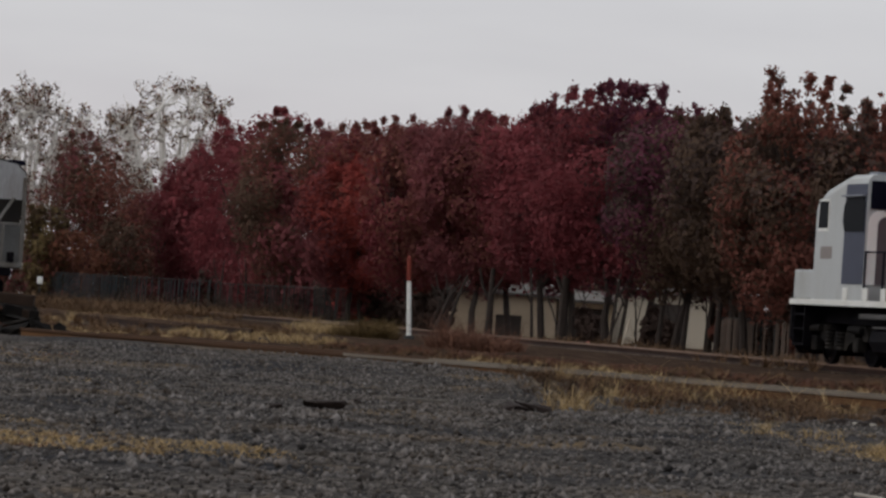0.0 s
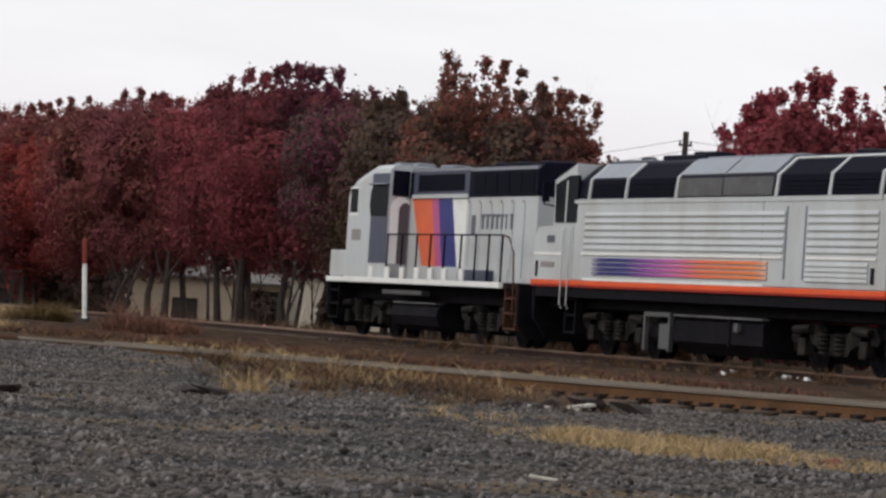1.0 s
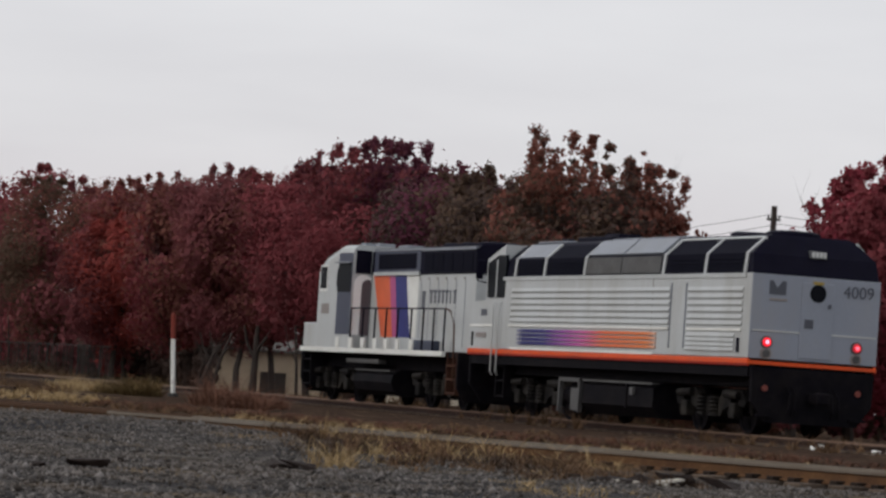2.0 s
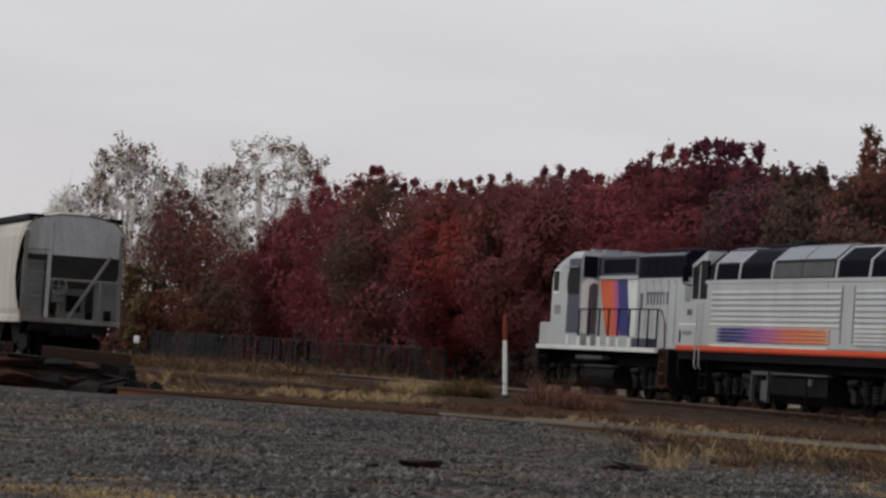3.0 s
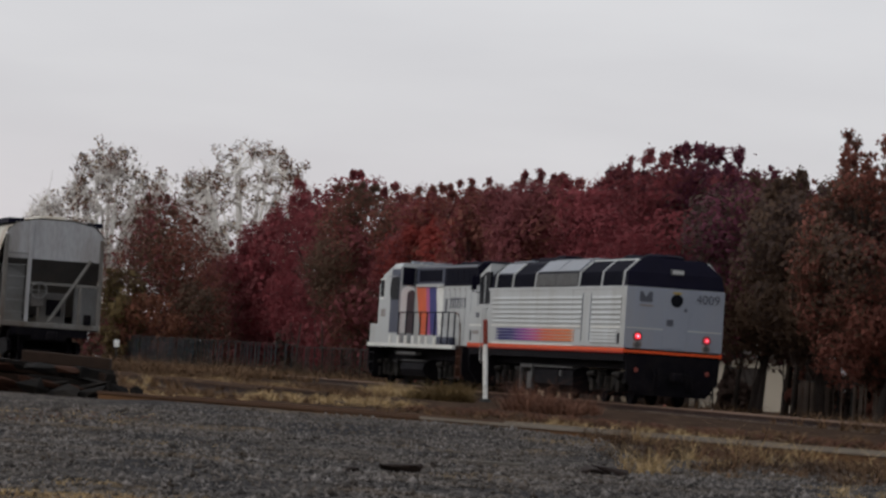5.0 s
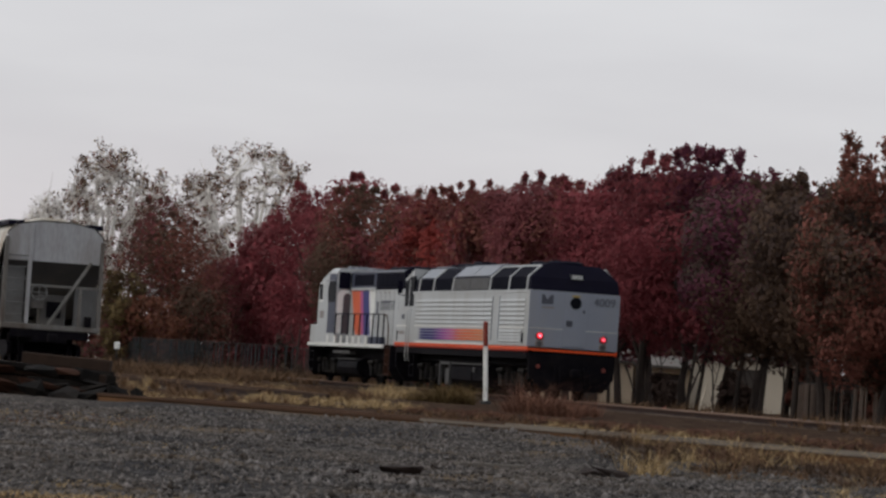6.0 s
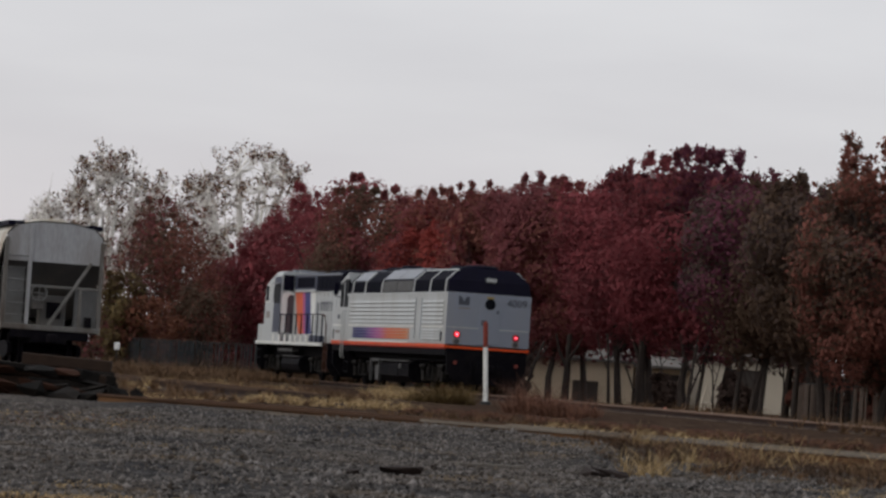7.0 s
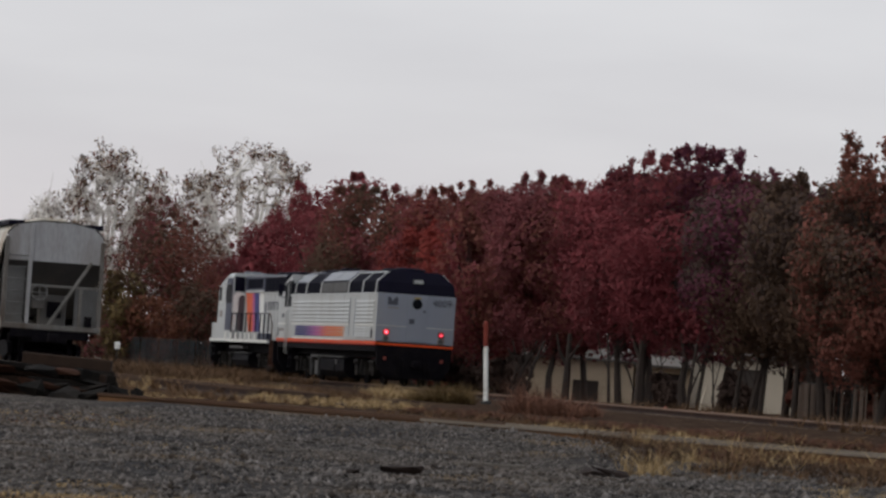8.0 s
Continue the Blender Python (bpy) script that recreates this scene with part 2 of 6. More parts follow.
def prism(bm, outline, a0, a1, axis="x"):
    """Extrude an outline of (p, q) between a0 and a1 along an axis: x takes (y, z), y takes (x, z), z takes (x, y)."""
    put = {"x": lambda a, p, q: (a, p, q), "y": lambda a, p, q: (p, a, q), "z": lambda a, p, q: (p, q, a)}[axis]
    lo = [bm.verts.new(put(a0, p, q)) for p, q in outline]
    hi = [bm.verts.new(put(a1, p, q)) for p, q in outline]
    n = len(outline)
    bm.faces.new(lo[::-1])
    bm.faces.new(hi)
    for i in range(n):
        bm.faces.new((lo[i], lo[(i + 1) % n], hi[(i + 1) % n], hi[i]))
    bmesh.ops.recalc_face_normals(bm, faces=bm.faces)


def tube(bm, points, r, sides=6, r1=None):
    """A round bar along points; r1: the radius at the far end."""
    rings = []
    pts = [Vector(p) for p in points]
    for i, p in enumerate(pts):
        d = (pts[min(i + 1, len(pts) - 1)] - pts[max(i - 1, 0)]).normalized()
        a = d.cross(Vector((0, 0, 1)) if abs(d.z) < 0.9 else Vector((1, 0, 0))).normalized()
        b = d.cross(a)
        rr = r if r1 is None else r + (r1 - r) * i / (len(pts) - 1)
        rings.append([bm.verts.new(p + rr * (math.cos(2 * math.pi * k / sides) * a + math.sin(2 * math.pi * k / sides) * b)) for k in range(sides)])
    for q, s in zip(rings, rings[1:]):
        for k in range(sides):
            bm.faces.new((q[k], q[(k + 1) % sides], s[(k + 1) % sides], s[k]))
    bm.faces.new(rings[0][::-1])
    bm.faces.new(rings[-1])


def lathe(bm, profile, sides=20, axis="y", centre=(0, 0, 0)):
    """Turn a profile of (along, radius) round an axis."""
    cx, cy, cz = centre
    rings = []
    for a, r in profile:
        ring = []
        for k in range(sides):
            c, s = r * math.cos(2 * math.pi * k / sides), r * math.sin(2 * math.pi * k / sides)
            p = {"y": (c, a, s), "x": (a, c, s), "z": (c, s, a)}[axis]
            ring.append(bm.verts.new((cx + p[0], cy + p[1], cz + p[2])))
        rings.append(ring)
    for q, s in zip(rings, rings[1:]):
        for k in range(sides):
            bm.faces.new((q[k], q[(k + 1) % sides], s[(k + 1) % sides], s[k]))
    bm.faces.new(rings[0][::-1])
    bm.faces.new(rings[-1])
    bmesh.ops.recalc_face_normals(bm, faces=bm.faces)


def part(name, bm, material, parent=None, label="", smooth=False):
    me = bpy.data.meshes.new(name)
    bm.to_mesh(me)
    bm.free()
    me.materials.append(material)
    if smooth:
        for p in me.polygons:
            p.use_smooth = True
    ob = new(name, me)
    if parent:
        ob.parent = parent
    if label:
        tagged(ob, label)
    return ob


def raw(name, verts, faces, material, parent=None):
    me = bpy.data.meshes.new(name)
    me.from_pydata(verts, [], faces)
    me.materials.append(material)
    ob = new(name, me)
    if parent:
        ob.parent = parent
    return ob


def thing(name, m, label, category, group=""):
    ob = new(name)
    ob.matrix_world = m
    return tagged(ob, label, category, group)


def quads(centres, size, rng, flat=0.0, aspect=1.6, facing=None):
    """Small leaf quads at centres, turned at random or roughly towards facing: vertices and faces."""
    c = np.asarray(centres)
    n = len(c)
    a = rng.normal(size=(n, 3))
    a[:, 2] *= 1 - flat
    a /= np.linalg.norm(a, axis=1)[:, None]
    b = np.cross(a, rng.normal(size=(n, 3)))
    if facing is not None:
        out = facing + rng.normal(size=(n, 3)) * 0.42
        a = np.cross(out, a)
        a /= np.linalg.norm(a, axis=1)[:, None]
        b = np.cross(out, a)
    b /= np.linalg.norm(b, axis=1)[:, None]
    s = (size * rng.uniform(0.6, 1.3, n))[:, None] / 2
    v = np.stack([c - a * s * aspect, c + b * s, c + a * s * aspect, c - b * s], 1).reshape(-1, 3)
    f = np.arange(4 * n).reshape(-1, 4)
    return v, f


def mesh_np(name, v, f, material, parent=None):
    me = bpy.data.meshes.new(name)
    v = np.ascontiguousarray(v, dtype=np.float32)
    f = np.ascontiguousarray(f, dtype=np.int32)
    k = f.shape[1]
    me.vertices.add(len(v))
    me.vertices.foreach_set("co", v.ravel())
    me.loops.add(f.size)
    me.loops.foreach_set("vertex_index", f.ravel())
    me.polygons.add(len(f))
    me.polygons.foreach_set("loop_start", np.arange(0, f.size, k, dtype=np.int32))
    me.update(calc_edges=True)
    me.materials.append(material)
    ob = new(name, me)
    if parent:
        ob.parent = parent
    return ob


# ---------------------------------------------------------------- ground
def ground_material():
    m = bpy.data.materials.new("gravel_and_dry_ground")
    m.use_nodes = True
    t = m.node_tree
    b = t.nodes["Principled BSDF"]
    b.inputs["Roughness"].default_value = 0.95
    b.inputs["Specular IOR Level"].default_value = 0.0
    co = t.nodes.new("ShaderNodeTexCoord")

    def tex(scale, detail=4, kind="ShaderNodeTexNoise"):
        n = t.nodes.new(kind)
        n.inputs["Scale"].default_value = scale
        if kind == "ShaderNodeTexNoise":
            n.inputs["Detail"].default_value = detail
        t.links.new(co.outputs["Object"], n.inputs["Vector"])
        return n

    def ramp(src, stops):
        r = t.nodes.new("ShaderNodeValToRGB")
        e = r.color_ramp.elements
        e[0].position, e[0].color = stops[0][0], (*stops[0][1], 1)
        e[1].position, e[1].color = stops[-1][0], (*stops[-1][1], 1)
        for p, c in stops[1:-1]:
            x = e.new(p)
            x.color = (*c, 1)
        t.links.new(src, r.inputs[0])
        return r.outputs[0]

    def mix(fac, a, c, mode="MIX"):
        x = t.nodes.new("ShaderNodeMix")
        x.data_type = "RGBA"
        x.blend_type = mode
        t.links.new(fac, x.inputs[0]) if not isinstance(fac, float) else None
        if isinstance(fac, float):
            x.inputs[0].default_value = fac
        t.links.new(a, x.inputs[6])
        t.links.new(c, x.inputs[7])
        return x.outputs[2]

    stones = tex(22, kind="ShaderNodeTexVoronoi")
    gravel = ramp(stones.outputs["Color"], [(0.1, (0.026, 0.025, 0.025)), (0.5, (0.062, 0.059, 0.057)), (0.9, (0.14, 0.13, 0.125))])
    big = ramp(tex(0.45, 6).outputs["Fac"], [(0.35, (0.58, 0.60, 0.65)), (0.65, (1.22, 1.14, 1.06))])
    gravel = mix(1.0, gravel, big, "MULTIPLY")
    tan = ramp(tex(9, 6).outputs["Fac"], [(0.3, (0.11, 0.075, 0.045)), (0.7, (0.28, 0.20, 0.115))])
    patch = ramp(tex(0.32, 7).outputs["Fac"], [(0.57, (0, 0, 0)), (0.70, (0.75, 0.75, 0.75))])
    near = mix(patch, gravel, tan)
    # beyond the siding the soil is brown with dry grass
    sep = t.nodes.new("ShaderNodeSeparateXYZ")
    t.links.new(co.outputs["Object"], sep.inputs[0])
    edge = t.nodes.new("ShaderNodeMath")
    edge.operation = "MULTIPLY_ADD"
    t.links.new(sep.outputs["X"], edge.inputs[0])
    edge.inputs[1].default_value = 1.02
    t.links.new(sep.outputs["Y"], edge.inputs[2])
    far = t.nodes.new("ShaderNodeMapRange")
    far.inputs["From Min"].default_value, far.inputs["From Max"].default_value = 49.8, 51.5
    t.links.new(edge.outputs[0], far.inputs["Value"])
    soil = ramp(tex(1.3, 8).outputs["Fac"], [(0.35, (0.026, 0.017, 0.014)), (0.55, (0.054, 0.036, 0.028)), (0.72, (0.14, 0.096, 0.058))])
    col = mix(far.outputs[0], near, soil)
    t.links.new(col, b.inputs["Base Color"])
    bp = t.nodes.new("ShaderNodeBump")
    bp.inputs["Strength"].default_value = 0.9
    bp.inputs["Distance"].default_value = 0.03
    t.links.new(stones.outputs["Distance"], bp.inputs["Height"])
    t.links.new(bp.outputs[0], b.inputs["Normal"])
    return m


def height(x, y):
    """Lie of the land: gentle swells in the lot, flat by the tracks."""
    k = min(1.0, max(0.0, (50.5 - (y + 1.02 * x)) / 6)) * min(1.0, y / 20)
    d = y + 1.02 * x
    berm = (0.085 + 0.05 * min(1.0, max(0.0, (x + 4.6) / 0.8))) * min(1.0, max(0.0, (d - 40) / 6)) * min(1.0, max(0.0, (50.3 - d) / 0.8)) * min(1.0, max(0.0, (5.0 - x) / 4))
    trench = 0.11 * min(1.0, max(0.0, (d - 46.7) / 1.0)) * min(1.0, max(0.0, (53.5 - d) / 1.0)) * min(1.0, max(0.0, (x - 3.0) / 2))
    return berm - trench + k * (0.05 * noise.noise((x * 0.35, y * 0.25, 1.7)) + 0.034 * noise.noise((x * 1.4, y * 0.9, 5.2)) + 0.016 * noise.noise((x * 3.1, y * 2.0, 8.4)))


GROUND = ground_material()


def build_ground():
    xs = np.concatenate([[-3000, -600, -200, -80, -40, -20], np.arange(-12, 14.01, 0.2), [20, 40, 80, 200, 600, 3000]])
    ys = np.concatenate([[-3000, -300, -60, -10, 2, 7], np.arange(10, 56.01, 0.3), [58, 62, 70, 85, 100, 130, 170, 240, 400, 800, 3500]])
    v = [(x, y, height(x, y)) for y in ys for x in xs]
    w = len(xs)
    f = [(j * w + i, j * w + i + 1, (j + 1) * w + i + 1, (j + 1) * w + i) for j in range(len(ys) - 1) for i in range(w - 1)]
    tagged(raw("ground", v, f, GROUND), "grey gravel lot running into brown dry grassy ground", "ground", kind="structure")


build_ground()


# ---------------------------------------------------------------- tracks
RAIL_SHAPE = [(-0.07, 0), (0.07, 0), (0.07, 0.012), (0.012, 0.035), (0.01, 0.122), (0.036, 0.134), (0.036, 0.165), (0.028, 0.172), (-0.028, 0.172),
              (-0.036, 0.165), (-0.036, 0.134), (-0.01, 0.122), (-0.012, 0.035), (-0.07, 0.012)]


def sweep(name, path, off, parent, side_material, head_material):
    """A rail along a path of ground points, set off to the side; its worn head is a second material."""
    pts = [Vector((x, y, 0)) for x, y in path]
    v, f, mi = [], [], []
    n = len(RAIL_SHAPE)
    for i, p in enumerate(pts):
        d = (pts[min(i + 1, len(pts) - 1)] - pts[max(i - 1, 0)]).normalized()
        side = Vector((-d.y, d.x, 0))
        for a, z in RAIL_SHAPE:
            q = p + side * (off + a)
            v.append((q.x, q.y, RAIL - 0.172 + z))
    for i in range(len(pts) - 1):
        for k in range(n):
            f.append((i * n + k, i * n + (k + 1) % n, (i + 1) * n + (k + 1) % n, (i + 1) * n + k))
            mi.append(1 if 5 <= k <= 9 else 0)
    f += [tuple(range(n))[::-1], tuple(range((len(pts) - 1) * n, len(pts) * n))]
    mi += [0, 0]
    ob = raw(name, v, f, side_material, parent)
    ob.data.materials.append(head_material)
    ob.data.polygons.foreach_set("material_index", mi)
    return ob


def smooth_path(knots, step):
    """A path through knots, by Catmull-Rom."""
    out = []
    k = [Vector(p) for p in knots]
    k = [2 * k[0] - k[1]] + k + [2 * k[-1] - k[-2]]
    for i in range(1, len(k) - 2):
        m = max(1, int((k[i + 1] - k[i]).length / step))
        for j in range(m):
            s = j / m
            out.append(0.5 * (2 * k[i] + (k[i + 1] - k[i - 1]) * s + (2 * k[i - 1] - 5 * k[i] + 4 * k[i + 1] - k[i + 2]) * s * s
                              + (3 * k[i] - k[i - 1] - 3 * k[i + 1] + k[i + 2]) * s ** 3))
    out.append(k[-2])
    return [(p.x, p.y) for p in out]


def tie_mesh():
    bm = bmesh.new()
    box(bm, -0.11, 0.11, -1.28, 1.28, -0.16, 0.02, 0.015)
    me = bpy.data.meshes.new("tie")
    bm.to_mesh(me)
    bm.free()
    me.materials.append(TIE)
    return me


def track(name, knots, label, ties=(0, 0), gap=0.56, side_material=None, head_material=None, joint=None):
    path = smooth_path(knots, 0.8)
    tr = thing(name, Matrix.Identity(4), label, "railway track")
    tr["kind"] = "structure"
    for off in (0.753, -0.753):
        cut = next((i for i, p in enumerate(path) if p[0] < joint), 0) if joint is not None else 0
        if cut:
            sweep("rail", path[:cut], off, tr, side_material, head_material)
            last, then = Vector(path[cut - 1]), Vector(path[cut])
            start = last + (then - last).normalized() * 0.02
            sweep("rail", [tuple(start)] + path[cut:], off, tr, side_material, OLD_RUST_HEAD)
            continue
        sweep("rail", path, off, tr, side_material or RAIL_SIDE, head_material or RAIL_HEAD)
    fine = smooth_path(knots, gap)
    me = tie_mesh()
    for i in range(int(len(fine) * ties[0]), int(len(fine) * ties[1])):
        a, b = fine[i], fine[min(i + 1, len(fine) - 1)]
        if a == b:
            continue
        ob = new("tie", me)
        ob.parent = tr
        ob.matrix_basis = pose(a[0], a[1], 0.012 + random.uniform(-0.015, 0.005), 0, 0,
                               math.degrees(math.atan2(b[1] - a[1], b[0] - a[0])) + random.uniform(-2, 2))
    return tr


MAIN0 = Vector((-2.389, 144.751, 0)) - 1.56 * N      # centre line under the rear end of the train at the end
def rail_anchors(tr, knots, off):
    """Spikes and anchors gripping the rail's foot, two at each tie."""
    bm = bmesh.new()
    box(bm, -0.05, 0.05, -0.1, 0.1, 0.0, 0.05, 0.01)
    me = bpy.data.meshes.new("rail_anchor")
    bm.to_mesh(me)
    bm.free()
    me.materials.append(DARK_ANCHOR)
    path = smooth_path(knots, 0.28)
    for (ax, ay), (bx, by) in list(zip(path, path[1:]))[:110]:
        d = Vector((bx - ax, by - ay, 0)).normalized()
        p = Vector((ax, ay, 0)) + Vector((-d.y, d.x, 0)) * off
        ob = new("rail_anchor", me)
        ob.parent = tr
        ob.matrix_basis = pose(p.x, p.y, RAIL - 0.178 + random.uniform(-0.006, 0.006), 0, 0, math.degrees(math.atan2(d.y, d.x)))


SIDING = [(14, 34.6), (8.9, 40.0), (3.0, 46.5), (-0.7, 50.6), (-4.2, 54.0)]
siding = track("siding_track", SIDING, "rusty siding track sunk in gravel and dry grass", ties=(0, 1), side_material=SIDING_RUST, head_material=SIDING_HEAD, joint=0.1)
rail_anchors(siding, SIDING, 0.83)
p_a, p_b = MAIN0 - 125 * U, MAIN0 + 190 * U
track("main_track", [(p_a.x, p_a.y), (p_b.x, p_b.y)], "rusty running track on worn wooden ties", ties=(0.05, 0.5))
HOP0 = Vector((-11.82, 115.2, 0))
p_a, p_b = HOP0 - 36 * U, HOP0 + 120 * U
track("storage_track", [(p_a.x, p_a.y), (p_b.x, p_b.y)], "rusty storage track under the hopper cars", ties=(0, 0.5), head_material=OLD_RUST_HEAD)


# ---------------------------------------------------------------- trees
def branch_tree(rng, height_, trunk, spread, levels=3, first=0.25, limbs=7, up=0.6, reach_=(0.3, 0.42), twig=0.55, least=0.0):
    """Tapered trunk and limbs: vertices, faces, and the tips' places."""
    v, f, tips = [], [], []

    def ring(c, d, r, sides):
        a = d.cross(Vector((0.3, 0.9, 0.1))).normalized()
        b = d.cross(a)
        i = len(v)
        for k in range(sides):
            w = 2 * math.pi * k / sides
            v.append(tuple(c + r * (math.cos(w) * a + math.sin(w) * b)))
        return i

    def grow(p, d, length, r, level):
        n, sides = (4, 4) if level else (6, 7)
        q, last = p, ring(p, d, max(least, r), sides)
        for s in range(n):
            d = (d + Vector(rng.normal(size=3)) * 0.12 + Vector((0, 0, 0.05))).normalized()
            q = q + d * (length / n)
            rb = max(least, r * (1 - 0.75 * (s + 1) / n))
            i = ring(q, d, rb, sides)
            f.extend((last + k, last + (k + 1) % sides, i + (k + 1) % sides, i + k) for k in range(sides))
            last = i
            if level < levels and (level > 0 or (s + 1) / n >= first):
                for _ in range(limbs // 3 if level == 0 else 2):
                    a = rng.uniform(0, 2 * math.pi)
                    out = Vector((math.cos(a) * spread, math.sin(a) * spread, up))
                    dd = (d * 0.45 + out * rng.uniform(0.6, 1.1)).normalized()
                    grow(q, dd, length * rng.uniform(*reach_), max(least, rb * twig), level + 1)
        tips.append(q)

    grow(Vector((0, 0, -0.1)), Vector((0, 0, 1)), height_, trunk, 0)
    return v, f, tips


def leafy_tree(name, seed, height_, radius, base, colours, leaves=33000, size=0.097, cone=False, spires=14, trunk=0.16, airy=0.0):
    """A broadleaf tree: trunk with limbs and a crown of billows, each a shell of many small leaves, with knobbed shoots on top."""
    rng = np.random.default_rng(seed)
    tree = new(name)
    v, f, tips = branch_tree(rng, height_ * 0.72, trunk, 0.7, 2 if trunk > 0.1 else 1, base / height_ * 0.9, 8)

    def reach(u_):
        if cone:
            return (1 - u_) ** 0.75 * (0.55 + 0.45 * min(1, u_ * 5))
        m = 0.52
        return max(0.0, 1 - ((u_ - m) / (1 - m)) ** 2.6) ** 0.5 if u_ > m else 1 - 0.42 * ((m - u_) / m) ** 2

    n = 46
    cen, rad = [], []
    for i in range(n):
        u_ = (i + rng.uniform(0, 1)) / n
        a = rng.uniform(0, 2 * math.pi)
        lr = radius * rng.uniform(0.20, 0.40) * (0.6 if u_ > 0.9 else 1)
        rr = max(0.0, radius * reach(u_) * rng.uniform(0.86, 1.06) - lr * 0.85)
        z = base + u_ * (height_ - base)
        cen.append((rr * math.cos(a), rr * math.sin(a), min(z, height_ - lr * 0.9)))
        rad.append(lr)
    cen, rad = np.array(cen), np.array(rad)
    share = rad ** 2 / (rad ** 2).sum()
    pick = rng.choice(n, leaves, p=share)
    d = rng.normal(size=(leaves, 3))
    d /= np.linalg.norm(d, axis=1)[:, None]
    ragged = 1 + 0.16 * np.sin(7 * d[:, 0] + pick) * np.sin(6 * d[:, 1] + 2 * pick) + 0.12 * np.sin(11 * d[:, 2] + 3 * pick)
    c = cen[pick] + d * (rad[pick] * ragged * rng.uniform(0.68, 1.08, leaves))[:, None] * np.array([1, 1, 0.95])
    axis = np.stack([c[:, 0], c[:, 1], c[:, 2] - 0.5 * (base + height_)], 1)
    out = d * 0.8 + 0.45 * axis / np.linalg.norm(axis, axis=1)[:, None]
    out = out[c[:, 2] > base * 0.55]
    c = c[c[:, 2] > base * 0.55]
    if airy:
        # the top has lost leaves: whole sprays are gone, shoots stand bare
        spray = np.sin(c[:, 0] * 9.1 + seed) * np.sin(c[:, 1] * 8.3) * np.sin(c[:, 2] * 7.7 + 1.3)
        high = np.clip((c[:, 2] / height_ - (1 - airy)) / airy, 0, 1)
        kept = (spray + rng.normal(size=len(c)) * 0.12) > high * 1.5 - 0.6
        c, out = c[kept], out[kept]
    extra = []
    if airy:
        # long shoots fan out above the thinned top, with leaves strung along them
        for i in range(58):
            a = rng.uniform(0, 2 * math.pi)
            rr = radius * 0.9 * math.sqrt(rng.uniform(0, 1))
            foot = np.array([rr * math.cos(a) * 0.8, rr * math.sin(a) * 0.8, height_ * (1 - airy * rng.uniform(0.6, 1.0))])
            tip = np.array([rr * math.cos(a) * 1.14, rr * math.sin(a) * 1.14, height_ * (1.03 - airy * 0.75 * (rr / radius) ** 2 - rng.uniform(0, 1) ** 1.5 * airy * 0.6)])
            side = np.array([-math.sin(a), math.cos(a), 0]) * 0.022
            q = len(v)
            v += [tuple(foot - side), tuple(foot + side), tuple(foot + np.array([0.02, 0.02, 0])), tuple(tip)]
            f += [(q, q + 1, q + 3), (q + 1, q + 2, q + 3), (q + 2, q, q + 3)]
            for k in rng.uniform(0.05, 1.0, 6):
                extra.append(foot + (tip - foot) * k + rng.normal(size=3) * 0.10 + rng.normal(size=(17, 3)) * rng.uniform(0.035, 0.075))
    # upright shoots with a knob of leaves, on the highest billows
    top = cen[np.argsort(-(cen[:, 2] + rad))[:max(6, n // 3)]]
    top_r = rad[np.argsort(-(cen[:, 2] + rad))[:max(6, n // 3)]]
    for i in range(spires):
        j = rng.integers(0, len(top))
        p = top[j] + np.array([*(rng.normal(size=2) * top_r[j] * 0.5), top_r[j] * 0.85])
        h_ = rng.uniform(0.05, 0.30) * (1.4 if airy else 1)
        extra.append(p + np.stack([rng.normal(size=60) * 0.07, rng.normal(size=60) * 0.07, rng.uniform(-0.25, 1, 60) * h_], 1))
        extra.append(p + np.array([0, 0, h_]) + rng.normal(size=(70, 3)) * rng.uniform(0.055, 0.10))
    if extra:
        out = np.concatenate([out] + [rng.normal(size=e.shape) for e in extra])
        c = np.concatenate([c] + extra)
    raw("trunk", v, f, BARK, tree)
    # each colour sits in its own billows
    hue = np.sin(c[:, 0] * 0.8 + seed) + np.sin(c[:, 2] * 0.7 + 2 * seed) + np.sin(c[:, 1] * 0.9 + 3 * seed) + rng.normal(size=len(c)) * 0.6
    cut = np.quantile(hue, np.linspace(0, 1, len(colours) + 1))
    for i, col in enumerate(colours):
        sel = (hue >= cut[i]) & (hue <= cut[i + 1])
        vv, ff = quads(c[sel], size, rng, facing=out[sel])
        mesh_np("crown", vv, ff, LEAF[col], tree)
    return tree


def row_place(px, behind=0.0):
    """A place on the line of the trees, by the bearing px (in units of the lens) from the camera."""
    k = (px - 784 + 2) / 6671.7
    y = 36.7 / (k + 0.203)
    return k * (y + behind), y + behind


def plant(name, seed, px, top, half, base, colours, label, behind=0.0, **kw):
    x, y = row_place(px, behind)
    hz = 662 + (px - 784) * 0.0671
    h_ = (hz - top) / 6671.7 * y + EYE[2]
    ob = leafy_tree(name, seed, h_, 1.42 * half * y / 6671.7, base, colours, **kw)
    ob.matrix_world = pose(x, y, 0, 0, 0, random.uniform(0, 360))
    return tagged(ob, label, "tree", "row of autumn trees")


